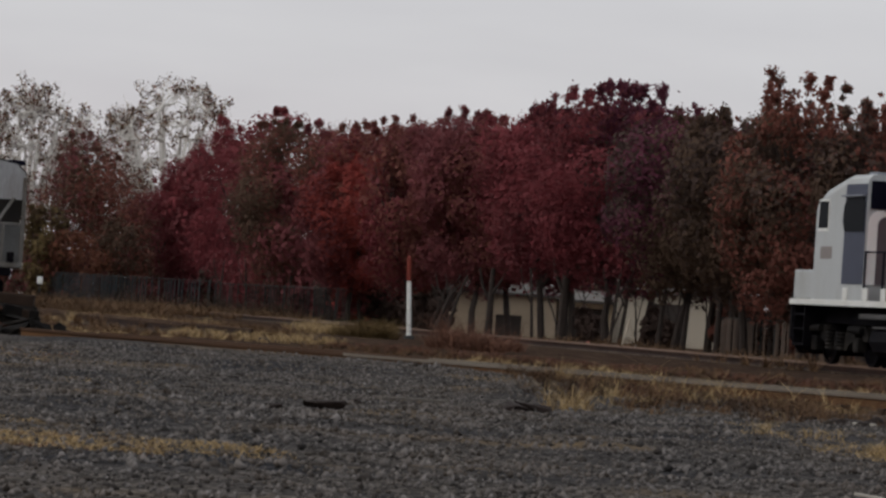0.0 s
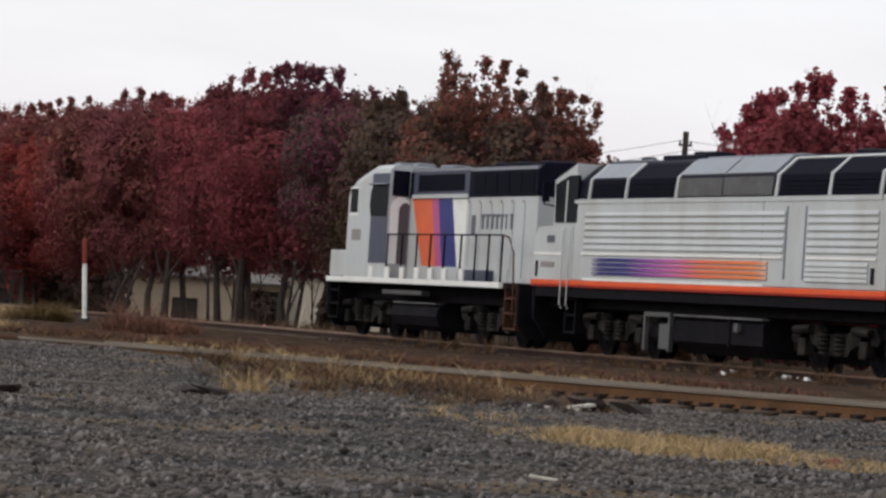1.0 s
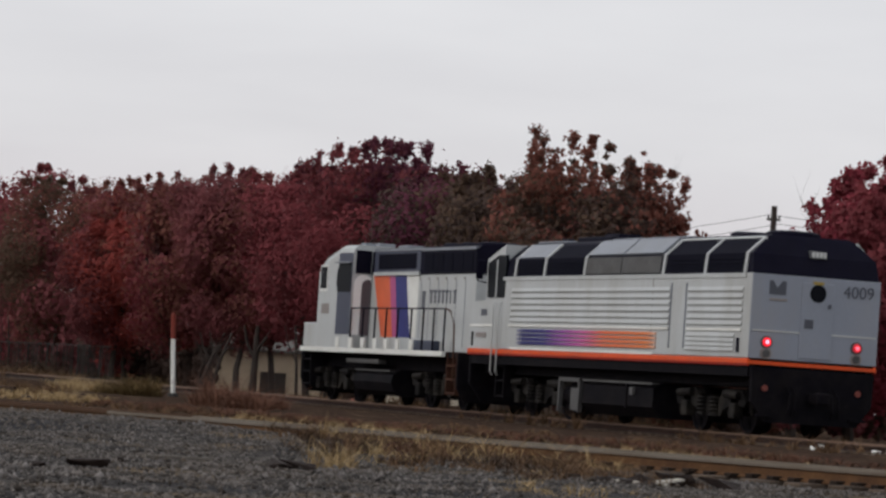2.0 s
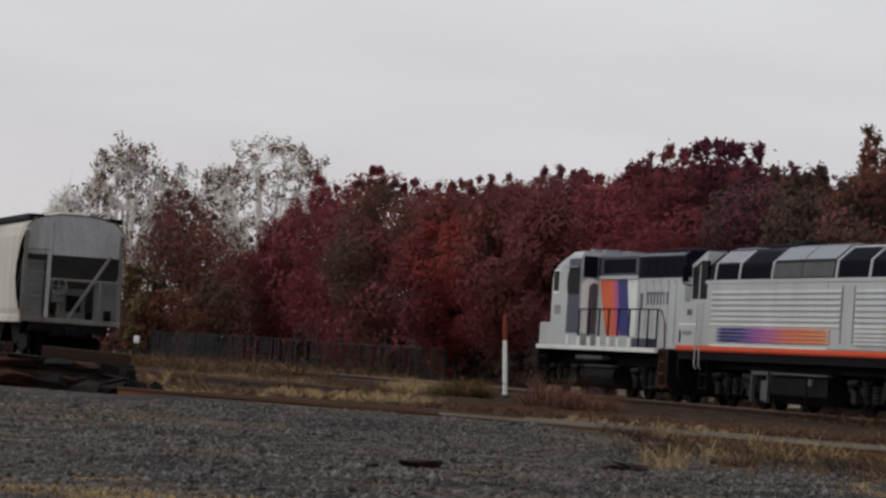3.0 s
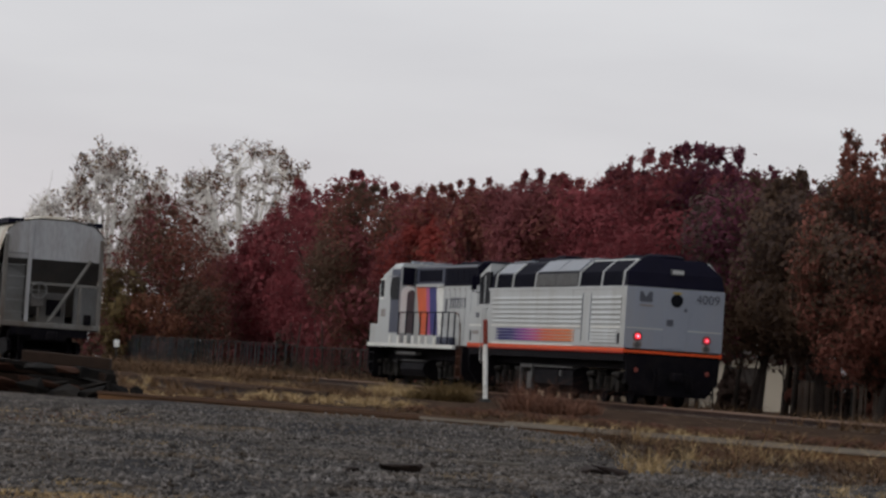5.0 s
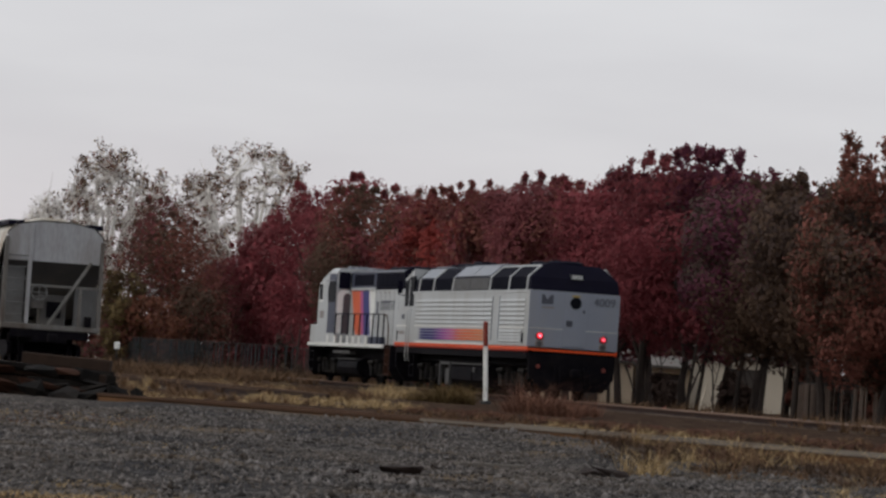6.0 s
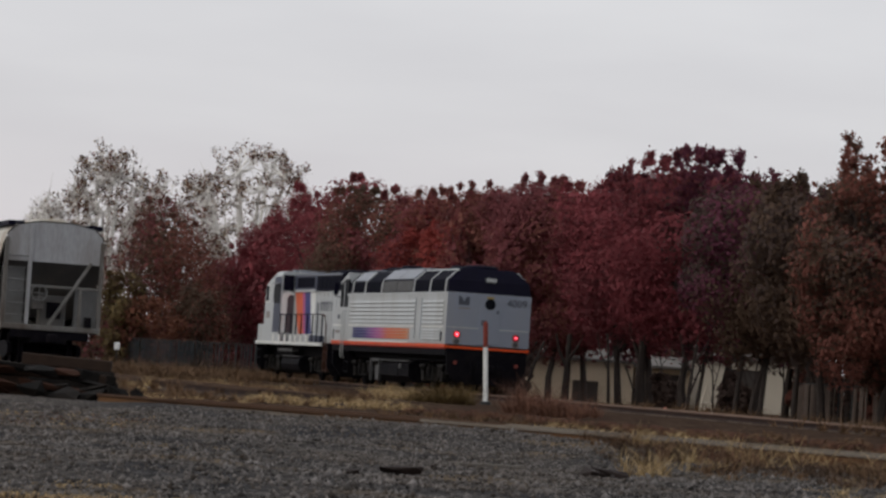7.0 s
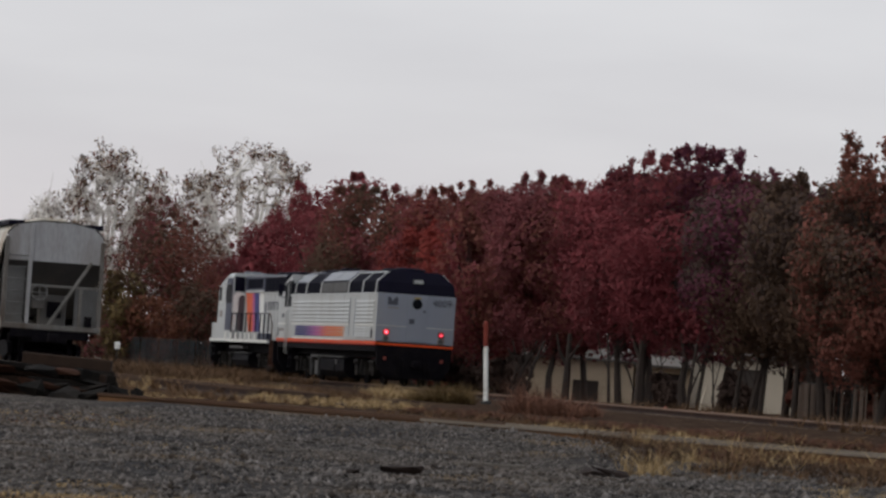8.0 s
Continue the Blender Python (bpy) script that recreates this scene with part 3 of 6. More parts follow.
plant("tree", 10, 422, 458, 48, 0.6, ["crimson", "maroon", "maroon"], "low crimson autumn tree at the end of a row", spires=6)
plant("tree", 11, 484, 392, 62, 0.8, ["crimson", "maroon", "crimson"], "dark crimson autumn tree behind a slatted fence")
plant("tree", 12, 572, 336, 78, 1.5, ["crimson", "crimson", "maroon"], "tall crimson autumn tree in a row")
plant("tree", 13, 665, 340, 92, 1.6, ["olive", "rust", "olive"], "olive and rust-brown autumn tree in a row")
plant("tree", 14, 790, 340, 85, 1.8, ["maroon", "rust", "maroon"], "maroon autumn tree in a row")
plant("tree", 25, 765, 402, 76, 2.2, ["red", "red", "maroon"], "bright red autumn tree before a row", behind=-6, spires=8)
plant("tree", 15, 880, 330, 85, 2.0, ["maroon", "rust", "crimson"], "maroon and brown autumn tree in a row")
plant("tree", 16, 985, 325, 90, 2.5, ["maroon", "rust", "maroon"], "maroon autumn tree in a row")
plant("tree", 17, 1110, 318, 110, 2.7, ["crimson", "maroon", "crimson"], "crimson autumn tree with a dark straight trunk")
plant("tree", 18, 1225, 280, 120, 2.7, ["grape", "maroon", "crimson"], "tall plum-red autumn tree in a row", spires=26, airy=0.15)
plant("tree", 19, 1345, 332, 110, 2.6, ["umber", "grape", "olive"], "olive-brown autumn tree in a row")
plant("tree", 20, 1470, 320, 120, 2.3, ["olive", "umber", "olive"], "dark olive-brown autumn tree in a row")
plant("tree", 21, 1570, 262, 120, 1.6, ["rust", "olive", "umber"], "tall thinning brown autumn tree in a row", airy=0.32)
plant("tree", 22, 1682, 300, 80, 1.5, ["rust", "umber", "olive"], "thinning brown autumn tree at the end of a row", airy=0.4)
plant("tree", 23, 2085, 338, 82, 1.0, ["rose", "crimson", "rose"], "bright crimson autumn tree beside a utility pole", spires=16, airy=0.3)
plant("tree", 24, 2225, 312, 150, 1.0, ["rose", "rose", "crimson"], "large bright crimson autumn tree", spires=24, airy=0.25)
plant("tree", 26, 1982, 468, 42, 0.5, ["crimson", "maroon", "maroon"], "low crimson autumn tree behind the running track", behind=8, leaves=9000, spires=6)


# ---------------------------------------------------------------- train
# Local frame of the train: x forwards from the rear face, y to its left, z up from the rail head.
def stripe_material():
    """Paint that runs from blue over purple to orange along the body."""
    m = bpy.data.materials.new("blue_purple_orange_paint")
    m.use_nodes = True
    t = m.node_tree
    b = t.nodes["Principled BSDF"]
    b.inputs["Roughness"].default_value = 0.5
    b.inputs["Specular IOR Level"].default_value = 0.12
    co = t.nodes.new("ShaderNodeTexCoord")
    sep = t.nodes.new("ShaderNodeSeparateXYZ")
    rng = t.nodes.new("ShaderNodeMapRange")
    rng.inputs["From Min"].default_value, rng.inputs["From Max"].default_value = 5.0, 15.0
    ramp = t.nodes.new("ShaderNodeValToRGB")
    e = ramp.color_ramp.elements
    e[0].position, e[0].color = 0.0, (0.62, 0.5, 0.42, 1)
    e[1].position, e[1].color = 1.0, (0.5, 0.5, 0.52, 1)
    for p, c in ((0.08, (0.66, 0.20, 0.07)), (0.36, (0.66, 0.14, 0.06)), (0.50, (0.50, 0.10, 0.30)), (0.63, (0.26, 0.06, 0.30)), (0.76, (0.028, 0.024, 0.16)),
                 (0.91, (0.024, 0.024, 0.14))):
        k = e.new(p)
        k.color = (*c, 1)
    t.links.new(co.outputs["Object"], sep.inputs[0])
    t.links.new(sep.outputs["X"], rng.inputs["Value"])
    t.links.new(rng.outputs[0], ramp.inputs[0])
    t.links.new(ramp.outputs[0], b.inputs["Base Color"])
    return m


STRIPES = stripe_material()
TEXT_DARK = mat("dark_lettering", (0.06, 0.065, 0.085), 0.5, 0, 0.1, 2, 30)
LAMP_CLEAR = mat("clear_lamp_glass", (0.55, 0.56, 0.55), 0.15, 0, 0.1, 2, 30)
NUMBER_BOARD = mat("dark_number_board", (0.05, 0.05, 0.052), 0.3, 0, 0.1, 2, 30)
YELLOW_LABEL = mat("faded_yellow_label", (0.34, 0.24, 0.06), 0.6, 0, 0.1, 2, 30)
LAMP_REFLECTION = mat("dull_red_reflector", (0.16, 0.03, 0.02), 0.5, 0, 0.1, 2, 30)


def bar(name, x0, x1, y0, y1, z0, z1, material, parent, bevel=0.0, label=""):
    bm = bmesh.new()
    box(bm, min(x0, x1), max(x0, x1), min(y0, y1), max(y0, y1), min(z0, z1), max(z0, z1), bevel)
    return part(name, bm, material, parent, label)


def disc(name, x, y, z, r, thick, axis, material, parent, label="", sides=18):
    bm = bmesh.new()
    lathe(bm, [(-thick / 2, r * 0.92), (-thick / 4, r), (thick / 4, r), (thick / 2, r * 0.92)], sides, axis, (x, y, z))
    return part(name, bm, material, parent, label)


def wheelset(parent, x, r=0.51):
    bm = bmesh.new()
    lathe(bm, [(-0.9, 0.1), (-0.78, 0.1), (-0.78, 0.2), (-0.76, 0.42), (-0.81, 0.44), (-0.81, r), (-0.70, r + 0.005), (-0.69, r + 0.025), (-0.67, r + 0.02),
               (-0.67, 0.43), (-0.70, 0.2), (-0.66, 0.09), (0.66, 0.09), (0.70, 0.2), (0.67, 0.43), (0.67, r + 0.02), (0.69, r + 0.025),
               (0.70, r + 0.005), (0.81, r), (0.81, 0.44), (0.76, 0.42), (0.78, 0.2), (0.78, 0.1), (0.9, 0.1)], 24, "y")
    # two holes' worth of relief so that the turning shows
    box(bm, 0.22, 0.36, 0.77, 0.80, -0.06, 0.06)
    box(bm, -0.36, -0.22, 0.77, 0.80, -0.06, 0.06)
    ob = part("wheelset", bm, UNDERFRAME, parent)
    ob.matrix_basis = pose(x, 0, r)
    return ob


def truck(parent, x):
    """A four-wheeled locomotive truck: drop side frames, springs, axle boxes and brake gear on both sides, a bolster between."""
    for s in (1, -1):
        bm = bmesh.new()
        y0, y1 = s * 0.98, s * 1.16
        arch = [(-2.0, 0.72), (-1.75, 0.95), (-0.9, 0.98), (-0.55, 0.80), (0.55, 0.80), (0.9, 0.98), (1.75, 0.95), (2.0, 0.72), (1.9, 0.60), (1.62, 0.62),
                (1.55, 0.78), (1.18, 0.78), (1.1, 0.62), (0.72, 0.5), (0.6, 0.36), (-0.6, 0.36), (-0.72, 0.5), (-1.1, 0.62), (-1.18, 0.78), (-1.55, 0.78),
                (-1.62, 0.62), (-1.9, 0.60)]
        prism(bm, [(x + a, b) for a, b in arch], min(y0, y1), max(y0, y1), "y")
        fr = part("truck_frame", bm, TRUCK_IRON, parent)
        for d in (-1.37, 1.37):
            bar("axle_box", x + d - 0.17, x + d + 0.17, s * 1.0, s * 1.24, 0.33, 0.68, TRUCK_IRON, fr, 0.03)
        for d in (-0.35, 0.35):
            bm = bmesh.new()
            lathe(bm, [(0.40 + 0.045 * i, 0.10 if i % 2 else 0.14) for i in range(11)], 10, "z", (x + d, s * 1.2, 0))
            part("spring", bm, TRUCK_IRON, fr)
        for e in (-1, 1):
            bm = bmesh.new()
            tube(bm, [(x + e * 1.7, s * 1.22, 0.85), (x + e * 0.95, s * 1.22, 0.88)], 0.09, 8)
            part("brake_cylinder", bm, TRUCK_IRON, fr)
        for d in (-0.75, 0.75, -1.98, 1.98):
            bm = bmesh.new()
            tube(bm, [(x + d, s * 1.05, 0.95), (x + d * 1.02, s * 1.02, 0.42)], 0.035, 5)
            part("brake_hanger", bm, TRUCK_IRON, fr)
    bar("bolster", x - 0.3, x + 0.3, -0.98, 0.98, 0.42, 0.8, UNDERFRAME, parent, 0.04)
    return [wheelset(parent, x - 1.37), wheelset(parent, x + 1.37)]


def coupler(parent, x, way):
    bm = bmesh.new()
    box(bm, min(x, x + way * 0.35), max(x, x + way * 0.35), -0.09, 0.09, 0.78, 0.98, 0.02)
    box(bm, min(x + way * 0.35, x + way * 0.62), max(x + way * 0.35, x + way * 0.62), -0.17, 0.14, 0.74, 1.02, 0.05)
    part("coupler", bm, UNDERFRAME, parent)


def handrail(parent, posts, y, z0, z1, material, ends=True):
    for x in posts:
        bm = bmesh.new()
        tube(bm, [(x, y, z0), (x, y, z1)], 0.028, 6)
        part("handrail_post", bm, material, parent)
    bm = bmesh.new()
    tube(bm, [(posts[0], y, z1), (posts[-1], y, z1)], 0.024, 6)
    part("handrail", bm, material, parent)


def louvres(parent, x0, x1, zs, y, material, name="louvre"):
    """Pressed horizontal ribs, each a slanted slat proud of the side."""
    for z in zs:
        bm = bmesh.new()
        s = 1 if y > 0 else -1
        prism(bm, [(y, z - 0.055), (y + s * 0.034, z - 0.045), (y + s * 0.038, z - 0.02), (y + s * 0.010, z + 0.055), (y, z + 0.055)], x0, x1, "x")
        part(name, bm, material, parent)


def build_cowl(m0):
    fh = thing("cowl_locomotive", m0, "silver cowl diesel locomotive with black roof and lit red tail lamps", "locomotive", "coupled locomotives")
    # full-width body between end face and cab
    bm = bmesh.new()
    box(bm, 0.0, 15.9, -1.555, 1.555, 1.68, 3.56, 0.03)
    body = part("body", bm, SILVER, fh)
    end_wall = bar("end_wall", -0.035, -0.004, -1.55, 1.55, 1.69, 3.555, SILVER_SHADED, fh, 0.01, "plain end wall with a door, silver darkened to a shaded grey")
    # cab and nose
    bm = bmesh.new()
    prism(bm, [(15.905, 1.68), (18.35, 1.68), (18.35, 2.62), (18.1, 2.92), (17.2, 2.95), (17.25, 4.02), (15.905, 4.40)], -1.545, 1.545, "y")
    cab = part("cab", bm, SILVER, fh)
    for s in (1, -1):
        bm = bmesh.new()
        prism(bm, [(15.75, 3.02), (17.05, 3.02), (17.12, 3.92), (16.3, 4.12), (15.75, 4.12)], min(s * 1.5, s * 1.572), max(s * 1.5, s * 1.572), "y")
        part("cab_window", bm, DARK_GLASS, cab, "dark cab side window")
        bar("window_post", 16.35, 16.43, s * 1.573, s * 1.585, 3.02, 4.0, SILVER, cab)
        bar("nose_marking", 17.05, 17.5, s * 1.547, s * 1.556, 2.55, 2.72, TEXT_DARK, cab)
        bar("nose_step", 18.0, 18.15, s * 1.547, s * 1.556, 1.75, 2.12, UNDERFRAME, cab)
        bar("nose_vent", 17.0, 17.8, s * 1.547, s * 1.565, 1.98, 2.10, GREY_WARM, cab)
        bar("nose_band", 16.5, 18.3, s * 1.547, s * 1.558, 2.26, 2.32, WHITE_PAINT, cab)
    bm = bmesh.new()
    prism(bm, [(17.215, 3.05), (17.26, 3.95), (17.28, 3.95), (17.235, 3.05)], -1.25, 1.25, "y")
    part("windscreen", bm, DARK_GLASS, cab)
    for s in (1, -1):
        bm = bmesh.new()
        tube(bm, [(17.2, s * 1.5, 3.95), (17.4, s * 1.74, 4.0), (17.4, s * 1.74, 3.45), (17.2, s * 1.5, 3.4)], 0.025, 6)
        box(bm, 17.38, 17.43, s * 1.7 - 0.09, s * 1.7 + 0.09, 3.5, 3.95)
        part("mirror", bm, BLACK_PAINT, cab)
    for s in (1, -1):
        for x in (15.95, 16.35):
            bm = bmesh.new()
            tube(bm, [(x, s * 1.56, 1.0), (x, s * 1.62, 1.1), (x, s * 1.62, 2.8), (x, s * 1.56, 2.9)], 0.02, 6)
            part("grab_rail", bm, SILVER, cab)
        bm = bmesh.new()
        for z in (0.45, 0.85, 1.22):
            box(bm, 15.95, 16.5, s * 1.25 - 0.12, s * 1.25 + 0.12, z, z + 0.04)
        box(bm, 15.9, 15.96, s * 1.25 - 0.13, s * 1.25 + 0.13, 0.42, 1.5)
        box(bm, 16.5, 16.56, s * 1.25 - 0.13, s * 1.25 + 0.13, 0.42, 1.5)
        part("steps", bm, UNDERFRAME, fh)
    # sill stripe
    for s in (1, -1):
        bar("sill_stripe", -0.03, 18.38, s * 1.50, s * 1.565, 1.565, 1.678, RED_SILL, fh, 0.01, "orange-red painted sill stripe")
        bar("sill_lip", -0.03, 18.38, s * 1.495, s * 1.558, 1.515, 1.562, DEEP_RED, fh, 0.008)
        # white strip paints the bright reflection just above the sill
        bar("sill_highlight", 5.5, 15.2, s * 1.548, s * 1.563, 1.684, 1.745, WHITE_PAINT, fh)
    bar("end_sill_stripe", -0.06, -0.036, -1.53, 1.53, 1.56, 1.64, RED_SILL, fh)
    # roof: a black chamfered hood with panels between light ribs
    bm = bmesh.new()
    side = [(1.53, 3.562), (1.49, 4.0), (1.06, 4.40), (0.92, 4.46)]
    stations = [[(0.02 + 0.5 * max(0, z - 3.562) ** 1.6, y, z) for y, z in side], [(15.45, y, z) for y, z in side],
                [(15.9, y * (0.99 if z > 4 else 1), z if z < 3.6 else z - 0.05) for y, z in side]]
    rows_ = [[[bm.verts.new((x, e * y, z)) for e in (1, -1)] for x, y, z in st] for st in stations]
    for a, b in zip(rows_, rows_[1:]):
        for k in range(3):
            for e in (0, 1):
                bm.faces.new((a[k][e], b[k][e], b[k + 1][e], a[k + 1][e]))
        bm.faces.new((a[3][0], b[3][0], b[3][1], a[3][1]))
        bm.faces.new((a[0][0], b[0][0], b[0][1], a[0][1]))
    for st in (rows_[0], rows_[-1]):
        for k in range(3):
            bm.faces.new((st[k][0], st[k][1], st[k + 1][1], st[k + 1][0]))
    bmesh.ops.recalc_face_normals(bm, faces=bm.faces)
    roof = part("roof", bm, BLACK_PAINT, fh)

    def cant(x0, x1, k0, k1, material, name, out=0.02, s=1):
        """A panel on the roof's side, from k0 to k1 of its way up; the side bends inwards half way."""
        def at_(k, o):
            if k < 0.5:
                return (s * (1.53 - 0.08 * k + 0.99 * o), 3.562 + 0.876 * k + 0.09 * o)
            n_ = (0.84, 0.41) if k == 0.5 else (0.68, 0.73)
            return (s * (1.49 - 0.86 * (k - 0.5) + n_[0] * o), 4.0 + 0.80 * (k - 0.5) + n_[1] * o)
        ks = [k0] + ([0.5] if k0 < 0.5 < k1 else []) + [k1]
        bm = bmesh.new()
        prism(bm, [at_(k, -0.02) for k in ks] + [at_(k, out) for k in ks[::-1]], x0, x1, "x")
        part(name, bm, material, roof)

    for s in (1, -1):
        for x0, x1 in ((13.2, 15.0), (10.35, 12.85), (2.78, 5.0), (0.55, 2.6)):
            top_ = 0.48 if x0 > 13 else 0.93
            cant(x0, x1, 0.04, top_, DARK_GRILLE, "intake_grille", 0.012, s)
            for k in range(1, 4):
                cant(x0 + 0.05, x1 - 0.05, 0.02 + 0.11 * k, 0.035 + 0.11 * k, DARK_GRILLE, "grille_slat", 0.03, s)
        for x in (15.1, 12.98, 10.2, 5.14, 2.66, 0.42):
            cant(x - 0.06, x + 0.06, 0.0, 0.97, SILVER, "roof_rib", 0.035, s)
        cant(13.05, 15.05, 0.53, 0.98, STEEL_ROOF, "roof_panel", 0.03, s)
        cant(0.5, 5.1, 0.94, 0.99, SILVER, "roof_edge", 0.03, s)
        cant(7.85, 10.1, 0.53, 1.0, STEEL_ROOF, "roof_hatch", 0.06, s)
        cant(5.35, 7.75, 0.53, 1.0, STEEL_ROOF, "roof_hatch", 0.06, s)
        cant(5.35, 7.78, 0.03, 0.48, DULL_STEEL, "roof_side_panel", 0.03, s)
        cant(7.84, 10.1, 0.03, 0.48, DULL_STEEL, "roof_side_panel", 0.03, s)
    for x0, x1 in ((7.85, 10.1), (5.3, 7.75), (13.1, 15.3)):
        bar("roof_top_hatch", x0, x1, -0.9, 0.9, 4.455, 4.50, STEEL_ROOF, roof, 0.02)
    for x in (2.0, 4.0):
        bm = bmesh.new()
        lathe(bm, [(4.46, 0.62), (4.55, 0.62), (4.60, 0.5), (4.61, 0.1)], 20, "z", (x - 0.6, 0, 0))
        part("radiator_fan", bm, BLACK_PAINT, roof)
    bar("exhaust_housing", 10.6, 13.0, -0.7, 0.7, 4.45, 4.60, BLACK_PAINT, roof, 0.04)
    bar("exhaust_stack", 11.2, 12.2, -0.3, 0.3, 4.58, 4.70, BLACK_PAINT, roof, 0.03)
    bar("air_horn", 14.2, 14.7, 0.3, 0.5, 4.45, 4.6, BLACK_PAINT, roof, 0.03)
    # sides: ribbed panels, coloured bands, doors
    zs = [3.20, 3.045, 2.89, 2.735, 2.58, 2.44]
    low = [2.17, 2.065, 1.96, 1.86]
    for s in (1, -1):
        y = s * 1.555
        louvres(body, 4.6, 15.2, zs, y, SILVER)
        louvres(body, 0.4, 3.5, zs, y, SILVER)
        louvres(body, 0.75, 3.5, low, y, SILVER)
        bar("white_band", 4.6, 15.3, y, y + s * 0.035, 2.27, 2.325, WHITE_PAINT, body)
        bar("white_band", 0.4, 3.5, y, y + s * 0.03, 2.27, 2.325, WHITE_PAINT, body)
        for z in low:
            bar("colour_band", 5.3, 14.6, y, y + s * 0.04, z - 0.034, z + 0.034, STRIPES, body)
        for x in (3.62, 4.5):
            bar("door_edge", x, x + 0.05, y, y + s * 0.02, 1.85, 3.35, STEEL_ROOF, body)
        bar("body_seam", 5.65, 5.69, y, y + s * 0.006, 1.85, 3.5, GREY_WARM, body)
        bar("door_handle", 0.48, 0.6, y, y + s * 0.03, 1.8, 2.12, BLACK_PAINT, body)
        bar("eave", 0.3, 15.9, y, y + s * 0.02, 3.46, 3.545, SILVER, body)
    # rear face
    x = -0.035
    disc("porthole", x - 0.01, -0.03, 3.20, 0.2, 0.05, "x", DARK_GLASS, end_wall, "round dark porthole", 16)
    bar("porthole_label", x - 0.03, x, -0.16, 0.10, 3.40, 3.46, YELLOW_LABEL, end_wall)
    bar("door_panel", x - 0.022, x, -0.42, 0.36, 1.75, 3.42, SILVER_SHADED, end_wall, 0.01)
    bar("door_latch", x - 0.04, x, 0.05, 0.26, 2.43, 2.62, TEXT_DARK, end_wall, 0.01)
    bar("white_band", x - 0.012, x, -1.5, 1.5, 2.29, 2.33, SILVER, end_wall)
    bar("door_hinge", x - 0.035, x, -0.36, -0.28, 2.88, 2.98, TEXT_DARK, end_wall)
    for y, m, z in ((1.14, (GLOW_RED, BULB), 2.06), (-1.04, (DIM_RED, DIM_BULB), 2.06)):
        lamp = disc("tail_lamp", x - 0.03, y, z, 0.10, 0.08, "x", m[0], end_wall, "lit red tail lamp")
        disc("bulb", x - 0.07, y, z, 0.045, 0.03, "x", m[1], lamp, sides=12)
        disc("lamp_rim", x - 0.01, y, z, 0.14, 0.05, "x", DULL_STEEL, end_wall)
        disc("class_lamp", x - 0.02, y, z - 0.25, 0.09, 0.06, "x", DULL_STEEL, end_wall)
        disc("lamp_rim", x - 0.008, y, z - 0.25, 0.14, 0.03, "x", GREY_WARM, end_wall)
    # emblem of two plain blocks, small bars below it
    bm = bmesh.new()
    prism(bm, [(1.14, 3.12), (1.14, 3.42), (1.05, 3.42), (0.95, 3.26), (0.84, 3.42), (0.74, 3.42), (0.74, 3.12)], x - 0.012, x, "x")
    part("emblem", bm, TEXT_DARK, end_wall)
    bar("emblem_bar", x - 0.010, x, 0.70, 1.12, 2.98, 3.03, GREY_WARM, end_wall)
    txt = bpy.data.curves.new("road_number", "FONT")
    txt.body = "4009"
    txt.size, txt.extrude, txt.align_x, txt.align_y = 0.38, 0.004, "CENTER", "CENTER"
    txt.materials.append(TEXT_DARK)
    num = new("road_number", txt)
    num.parent = end_wall
    num.matrix_basis = Matrix.Translation((x - 0.012, -1.02, 3.27)) @ Matrix(((0, 0, -1, 0), (-1, 0, 0, 0), (0, 1, 0, 0), (0, 0, 0, 1)))
    bm = bmesh.new()
    prism(bm, [(0.10, 3.98), (0.20, 4.14), (0.34, 4.16), (0.34, 3.98)], -0.26, 0.14, "y")
    board_ = part("number_board", bm, NUMBER_BOARD, roof)
    for k in range(4):
        bar("digit_bar", 0.095, 0.13, 0.09 - 0.09 * k, 0.03 - 0.09 * k, 4.0, 4.12, LAMP_CLEAR, board_)
    # underframe
    bm = bmesh.new()
    box(bm, 0.05, 18.2, -1.1, 1.1, 1.05, 1.54, 0.02)
    for s in (1, -1):
        box(bm, 0.05, 18.2, s * 1.42 - 0.08, s * 1.42 + 0.08, 1.28, 1.54, 0.01)
    for k in range(16):
        xx = 0.6 + 1.1 * k
        box(bm, xx, xx + 0.08, -1.4, 1.4, 1.3, 1.53)
    part("underframe", bm, UNDERFRAME, fh)
    bar("floor_plate", 0.06, 18.3, -1.49, 1.49, 1.535, 1.676, UNDERFRAME, fh)
    for xx, w in ((-0.12, -1), (18.3, 1)):
        bm = bmesh.new()
        prism(bm, [(-1.48, 1.5), (1.48, 1.5), (1.45, 0.75), (1.1, 0.3), (-1.1, 0.3), (-1.45, 0.75)], xx, xx + 0.12, "x")
        part("pilot_plate", bm, UNDERFRAME, fh)
    coupler(fh, -0.12, -1)
    coupler(fh, 18.4, 1)
    for y in (-0.55, -0.4, 0.45, 0.6):
        bm = bmesh.new()
        tube(bm, [(-0.12, y, 1.1), (-0.3, y, 0.95), (-0.32, y * 1.05, 0.6), (-0.25, y * 1.1, 0.45)], 0.03, 6)
        part("brake_hose", bm, UNDERFRAME, fh)
    for y in (1.15, -1.1):
        # red disc painted as the tail lamp's reflection on the pilot
        disc("marker_reflector", -0.14, y, 1.05, 0.07, 0.04, "x", LAMP_REFLECTION, fh)
        bar("step_bracket", -0.2, -0.12, y - 0.2, y + 0.2, 0.42, 0.48, UNDERFRAME, fh)
    # tank and boxes
    bm = bmesh.new()
